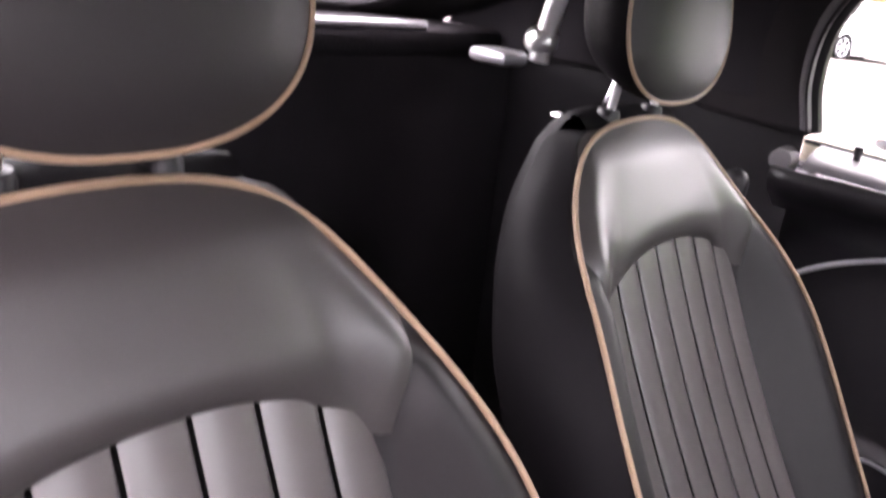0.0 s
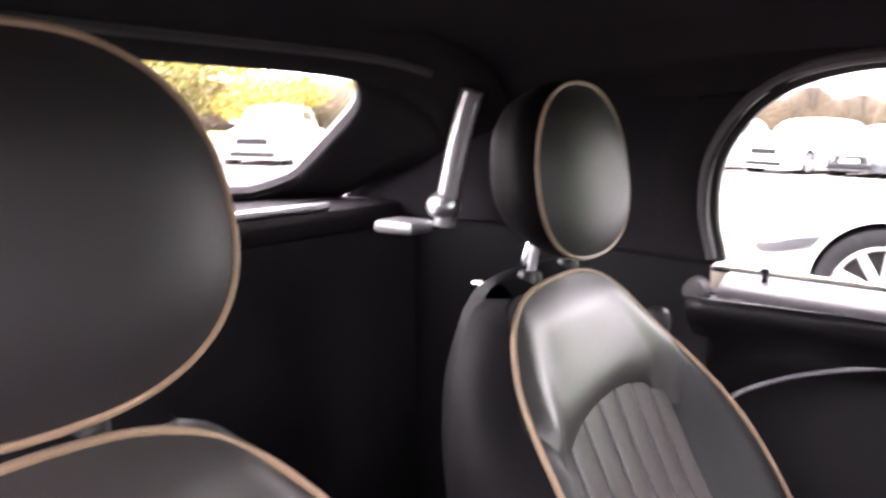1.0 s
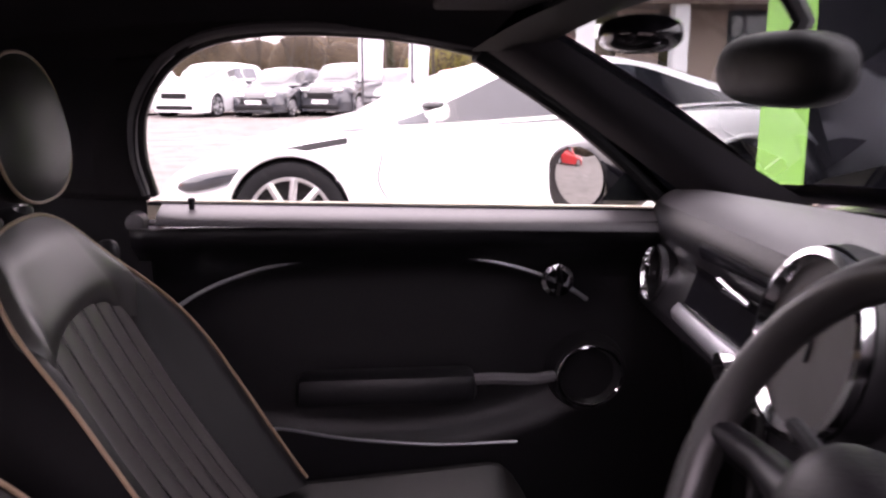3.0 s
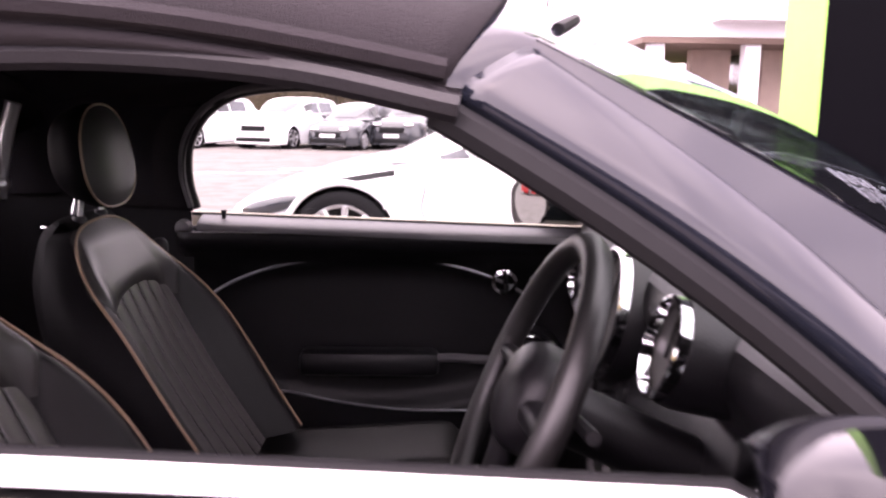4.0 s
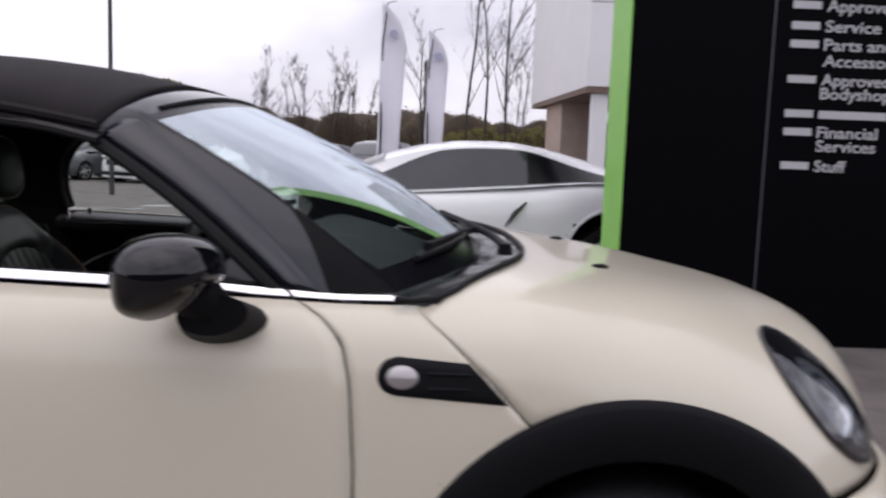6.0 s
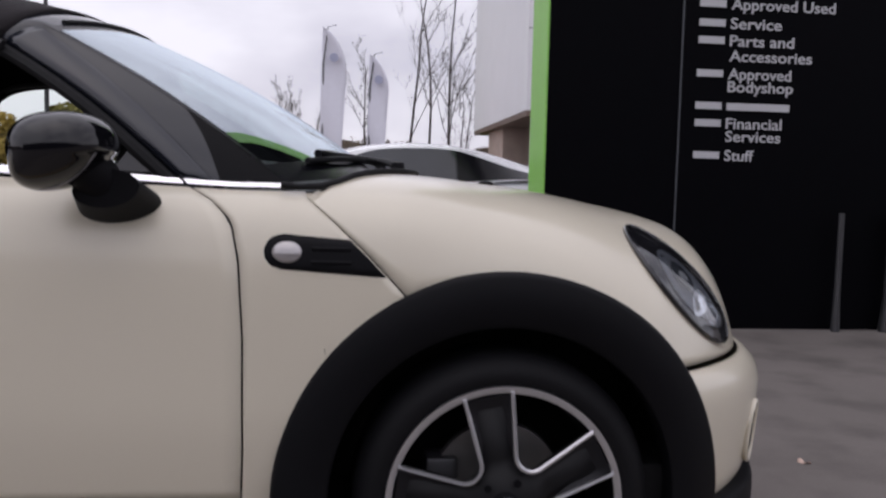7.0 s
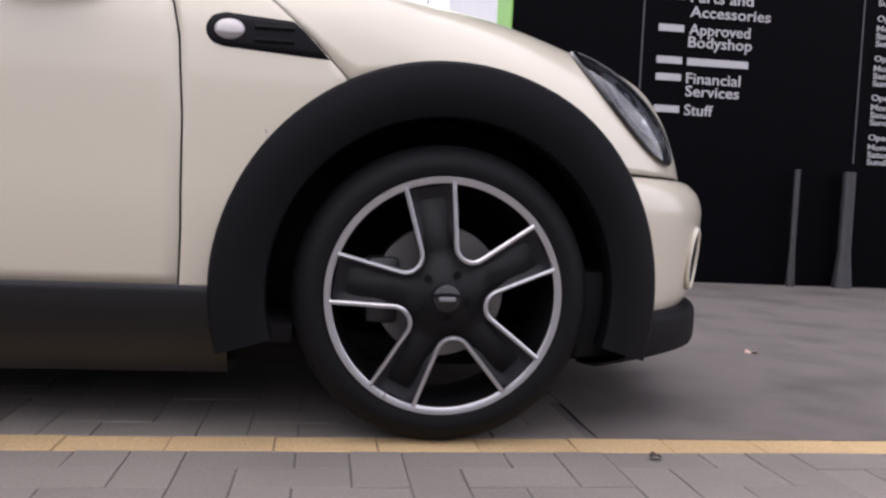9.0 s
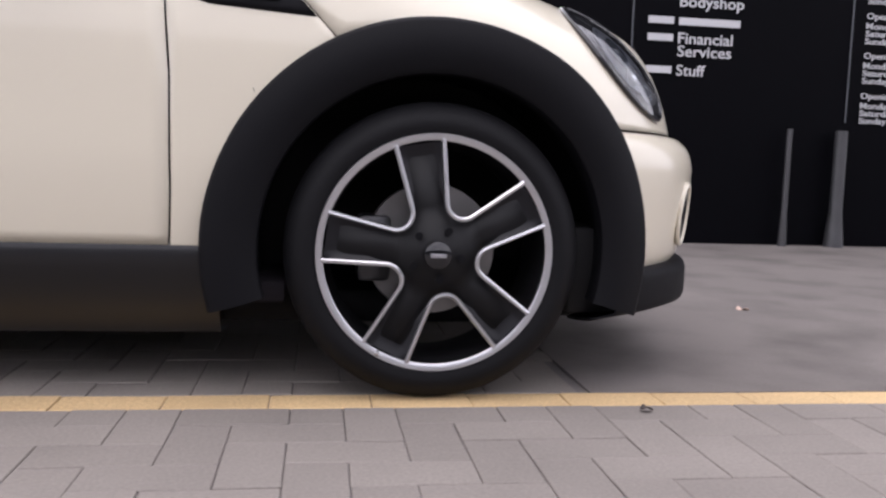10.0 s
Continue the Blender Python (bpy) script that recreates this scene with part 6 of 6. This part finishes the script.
# ---- trees and hedges ----
def bare_tree(x, y, h, seed, label, stems=3, spread=0.35, reach=0.54, r0=0.075, ivy=0.0):
    """A leafless tree: stems from one root, limbs that fork five times; reach, a limb's length against its parent's."""
    rnd = random.Random(seed)
    parts = []

    def branch(p, d, length, r, depth):
        q = p
        pts, rs = [p.copy()], [r]
        steps = 7 if depth == 0 else 4
        sway = 0.10 if depth == 0 else 0.16
        for i in range(steps):
            d = (d + Vector((rnd.uniform(-1, 1), rnd.uniform(-1, 1), rnd.uniform(-0.2, 0.6))) * sway).normalized()
            q = q + d * length / steps
            pts.append(q.copy())
            rs.append(r * (1 - 0.72 * (i + 1) / steps))
        parts.append(tube(pts, rs, 6 if depth == 0 else 4 if depth < 3 else 3))
        if depth < 4:
            for k in range(9 if depth == 0 else 5 if depth == 1 else 4):
                i = rnd.randint(2 if depth == 0 else 1, steps)
                side = Vector((rnd.uniform(-1, 1), rnd.uniform(-1, 1), rnd.uniform(0.1, 0.9))).normalized()
                top = 1.0 - 0.45 * i / steps if depth == 0 else 1.0
                branch(pts[i], (d * (1 - spread) + side * (spread + 0.2)).normalized(), length * reach * rnd.uniform(0.75, 1.2) * top, max(0.007, rs[i] * 0.55), depth + 1)
    t = tagged(empty("bare_tree"), label, "tree", "bare trees")
    trunks = []
    for k in range(stems):
        a = len(parts)
        branch(Vector((rnd.uniform(-0.35, 0.35) * (stems > 1), rnd.uniform(-0.3, 0.3) * (stems > 1), GZ)), Vector((rnd.uniform(-0.12, 0.12), rnd.uniform(-0.1, 0.1), 1)).normalized(), h * rnd.uniform(0.85, 1.0), r0, 0)
        trunks.append(a)
    for a in trunks:
        obj("trunk", *parts[a], M_BARK, t)
    obj("crown", *merge(*[p for i, p in enumerate(parts) if i not in trunks]), M_BARK, t, smooth=False)
    if ivy:
        v, f = leafy_mass([(0.05, 0, ivy * (0.15 + 0.16 * k), 0.16 + 0.05 * (k % 2), 0.16, ivy * 0.12) for k in range(6)], 1500, 0.07, seed)
        obj("ivy", v, f, M_IVY, t, "dark ivy climbing the trunk", smooth=False)
    t.location = (x, y, gz(y) - GZ)
    return t


def leafy_mass(vol, n, size, seed):
    """Many small leaf quads scattered through boxes (x, y, z, rx, ry, rz)."""
    rnd = random.Random(seed)
    vs, fs = [], []
    for i in range(n):
        cx, cy, cz, rx, ry, rz = vol[rnd.randrange(len(vol))]
        while True:
            a, b, c = rnd.uniform(-1, 1), rnd.uniform(-1, 1), rnd.uniform(-1, 1)
            if a * a + b * b + c * c < 1:
                break
        p = Vector((cx + a * rx, cy + b * ry, cz + c * rz))
        t = Vector((rnd.uniform(-1, 1), rnd.uniform(-1, 1), rnd.uniform(-1, 1))).normalized()
        o = t.orthogonal().normalized()
        s = size * rnd.uniform(0.5, 1.3)
        k = len(vs)
        vs += [p + t * s, p + o * s * 0.6, p - t * s, p - o * s * 0.6]
        fs.append((k, k + 1, k + 2, k + 3))
    return vs, fs


M_IVY = mat("dark_ivy", (0.035, 0.036, 0.018), 0.8, var=0.4, scale=3)
for k, (x, y, h, n, spread, reach, ivy, label) in enumerate((
        (2.35, 40, 11.8, 1, 0.42, 0.42, 0, "tall slender leafless tree with short twigs"), (3.30, 40.5, 12.4, 1, 0.40, 0.42, 0, "tall slender leafless tree with short twigs"),
        (4.20, 40, 12.0, 1, 0.42, 0.42, 0, "tall slender leafless tree with short twigs"), (0.20, 40, 6.9, 1, 0.40, 0.36, 5.4, "leafless tree with ivy on its trunk"),
        (4.95, 41, 6.6, 2, 0.40, 0.38, 0, "low leafless tree with a bushy crown of twigs"), (-5.9, 42, 5.6, 3, 0.38, 0.36, 0, "low leafless tree with a bushy crown of twigs"),
        (-4.8, 42.5, 6.0, 3, 0.38, 0.36, 0, "low leafless tree with a bushy crown of twigs"), (-3.5, 43, 4.9, 3, 0.38, 0.36, 0, "low leafless tree with a bushy crown of twigs"),
        (-8.5, 44, 5.4, 3, 0.38, 0.36, 0, "leafless winter tree behind the hedge"))):
    bare_tree(x, y, h, 40 + k, label, n, spread, reach, 0.085 if n == 1 else 0.05, ivy)


def leafy_tree(x, y, h, r, seed, m, label):
    rnd = random.Random(seed)
    t = tagged(empty("autumn_tree"), label, "tree", "autumn trees")
    parts = [tube([(0, 0, 0), (0.1, 0.05, h * 0.45), (0.05, 0, h * 0.8)], [0.14, 0.10, 0.04], 8)]
    vol = []
    for k in range(9):
        a, e = rnd.uniform(0, 6.28), rnd.uniform(0.3, 0.95)
        px, py, pz = r * 0.6 * math.cos(a), r * 0.6 * math.sin(a), h * e
        parts.append(tube([(0.05, 0, pz * 0.6), (px * 0.6, py * 0.6, pz * 0.85), (px, py, pz)], [0.05, 0.035, 0.015], 5))
        vol.append((px, py, pz, r * 0.5, r * 0.5, h * 0.16))
    obj("trunk", *merge(*parts), M_BARK, t)
    v, f = leafy_mass(vol, 8000, 0.13, seed)
    obj("crown", v, f, m, t, smooth=False)
    t.location = (x, y, gz(y))
    return t


M_OLIVE = mat("olive_leaf", (0.17, 0.15, 0.035), 0.85, var=0.4, scale=0.7)
for k, (x, y, h, r, m) in enumerate(((-17, 38, 4.2, 2.6, M_LEAF), (-13, 37, 3.8, 2.4, M_OLIVE),
                                     (-38, 17, 6.0, 3.8, M_LEAF), (-40, 23, 6.5, 4.0, M_LEAF), (-37, 29, 6.0, 3.8, M_OLIVE), (-39, 11, 6.0, 3.8, M_LEAF), (-33, 33, 5.5, 3.4, M_LEAF), (-26, 36, 5, 3.2, M_OLIVE), (-19, 36, 4.8, 3.0, M_LEAF))):
    leafy_tree(x, y, h, r, 70 + k, m, "autumn tree with yellow and olive leaves")
vol = [(-24 + 2.2 * k, 44 + (k % 3) * 0.8, 0.9, 1.7, 1.2, 1.7 + 0.5 * ((k * 7) % 5) / 4) for k in range(24)]
hv, hf = leafy_mass(vol, 170000, 0.050, 5)
hedge = tagged(obj("hedge", hv, hf, M_HEDGE, smooth=False), "dense brown leafless hedge behind the yard", "hedge", kind="stuff")
# added solid core: blocks sky between leaves, dark like the shaded inside
obj("twig_mass", *merge(*[ellipsoid((x, y, z), (rx * 0.95, ry * 0.9, rz * 0.95), 16, 10) for x, y, z, rx, ry, rz in vol]), M_CORE, hedge, "dark twigs inside the hedge")
vol = [(1.6 + 0.62 * k, 40.8 + 0.5 * (k % 2), 0.7, 0.75, 0.6, 1.25 + 0.5 * ((k * 5) % 4) / 3) for k in range(8)]
bush = tagged(obj("bush", *leafy_mass(vol, 26000, 0.06, 15), M_OLIVE, smooth=False), "olive brown bush behind the white coupe", "bush", kind="stuff")
obj("twig_mass", *merge(*[ellipsoid((x, y, z), (rx * 0.8, ry * 0.75, rz * 0.8), 12, 8) for x, y, z, rx, ry, rz in vol]), M_CORE, bush, "dark twigs inside the bush")
gv, gf = grid(lambda u, v: (-60 + 75 * u, 33.5 + 60 * v, gz(33.5 + 60 * v) + 0.02 + 0.25 * v), 20, 8)
tagged(obj("grass_verge", gv, gf, M_GRASS, smooth=False), "green grass verge beyond the parked cars", "grass", kind="structure")
# far tree line, closing the horizon all round
vol = [(95 * math.cos(a), 95 * math.sin(a), 1.7 + 0.6 * math.sin(a * 17), 4.2, 4.2, 3.1 + 0.5 * math.sin(a * 29) + 0.3 * math.sin(a * 71)) for a in [2 * math.pi * i / 150 for i in range(150)]]
woods = tagged(obj("far_woods", *leafy_mass(vol, 220000, 0.17, 9), M_HEDGE, smooth=False), "far brown winter woods along the horizon", "woods", kind="stuff")
obj("twig_mass", *merge(*[ellipsoid((x, y, z), (rx * 0.9, ry * 0.9, rz * 0.86), 16, 10) for x, y, z, rx, ry, rz in vol]), M_CORE, woods, "dark twigs inside the woods")
# painted bay markings on the yard
for k in range(4):
    mk = [(-7.2 + 1.5 * k, 13.5 + 1.4 * k, 0), (-5.4 + 1.5 * k, 14.0 + 1.4 * k, 0)]
    tagged(obj("bay_marking", *sweep_strip([(a, b, gz(b) + 0.006) for a, b, c in mk], (0.2, 1, 0), 0.22), M_WHITEPAINT, smooth=False), "worn white painted bay marking", "marking", kind="structure")

# ---- block paving under and beside the car, laid last ----
paving = tagged(obj("pavement", *box(-1.80, 1.80, -2.34, 0.50, GZ - 0.01, -0.0045), M_SAND, smooth=False), "grey concrete block paving with a yellow block course", "paving", kind="structure")


def block_mesh(lx, ly, m, name):
    g = 0.0010
    vs = [(sx * (lx / 2 - g - b), sy * (ly / 2 - g - b), z) for b, z in ((0.0, -0.010), (0.0, -0.0015), (0.002, 0.0)) for sx, sy in ((-1, -1), (1, -1), (1, 1), (-1, 1))]
    fs = [(8, 9, 10, 11)] + [(r * 4 + i, r * 4 + (i + 1) % 4, r * 4 + 4 + (i + 1) % 4, r * 4 + 4 + i) for r in range(2) for i in range(4)]
    me = bpy.data.meshes.new(name)
    me.from_pydata(vs, [], fs)
    me.materials.append(m)
    return me


PITCH = 0.1026
BLK, YBLK = block_mesh(2 * PITCH, PITCH, M_BLOCK, "block"), block_mesh(0.205, 0.098, M_YBLOCK, "yellow_block")
HALF = block_mesh(PITCH, PITCH, M_BLOCK, "cut_block")
rnd = random.Random(3)
tagged(obj("concrete_apron", *box(0.36, 1.80, -0.762, 0.52, GZ - 0.01, -0.0005), M_GROUND, smooth=False), "smooth stained concrete apron beside the block paving", "paving", kind="structure")


def lay(me, x, y, name, turn=0.0):
    b = new(name, me)
    b.parent = paving
    b.location = (x, y, rnd.uniform(-0.0016, 0.0006))
    b.rotation_euler = (rnd.uniform(-0.005, 0.005), rnd.uniform(-0.004, 0.004), turn + rnd.uniform(-0.007, 0.007))


# herringbone bond on both sides of the yellow course
X0, rest = -0.078, []
for y0, sgn, rows, first in ((-0.862, -1, 14, 0), (-0.764, 1, 12, -2)):
    for k in range(rows):
        r = first + k if sgn < 0 else first - k
        y = y0 + sgn * PITCH * (k + 0.5)
        for c in range(-16, 18):
            d, x = (c - r) % 4, X0 + PITCH * (c + 0.5)
            edge = k == 0
            if d == 0:
                me, px, py, turn = BLK, x + PITCH / 2, y, 0.0
            elif (d == 3 and sgn < 0) or (d == 2 and sgn > 0):
                if k == rows - 1:
                    continue
                me, px, py, turn = BLK, x, y + sgn * PITCH / 2, math.pi / 2
            elif edge and ((d == 2 and sgn < 0) or (d == 3 and sgn > 0)):
                me, px, py, turn = HALF, x, y, 0.0
            else:
                continue
            if sgn > 0 and x > 0.33:
                continue
            close = (-1.2 < x < 1.35 and y > -1.9) if sgn < 0 else (-1.1 < x < 1.3 and y < -0.2)
            (lay(me, px, py, "block", turn) if close else rest.append((me, px, py, turn)))
for i in range(-9, 10):
    lay(YBLK, -0.02 + i * 0.205, -0.813, "yellow_block")
vs, fs = [], []
for me, x, y, turn in rest:
    k, m = len(vs), Matrix.Translation((x, y, -0.0004)) @ Matrix.Rotation(turn, 4, "Z")
    vs += [m @ v.co for v in me.vertices]
    fs += [tuple(q + k for q in p.vertices) for p in me.polygons]
tagged(obj("outer_blocks", vs, fs, M_BLOCK, paving, smooth=False), kind="stuff")


def fallen_leaf(x, y, z, size, turn, m, label):
    def f(u, v):
        w = math.sin(math.pi * min(1.0, 0.08 + 0.92 * u)) ** 0.8 * 0.42 * (2 * v - 1)
        return Vector((size * (u - 0.5), size * w, 0.004 + size * (0.9 * w * w + 0.10 * math.sin(u * 5))))
    g = [Matrix.Translation((x, y, z)) @ Matrix.Rotation(turn, 4, "Z") @ v for v in grid(f, 12, 6)[0]], grid(f, 12, 6)[1]
    tagged(solid(obj("fallen_leaf", *g, m), 0.001), label, "leaf")


fallen_leaf(1.271, 0.315, gz(0.3) + 0.003, 0.055, 0.3, M_PALELEAF, "pale dry fallen leaf on the concrete")
fallen_leaf(0.431, -0.911, 0.002, 0.028, 0.2, M_DARKLEAF, "dark curled leaf on the block paving")
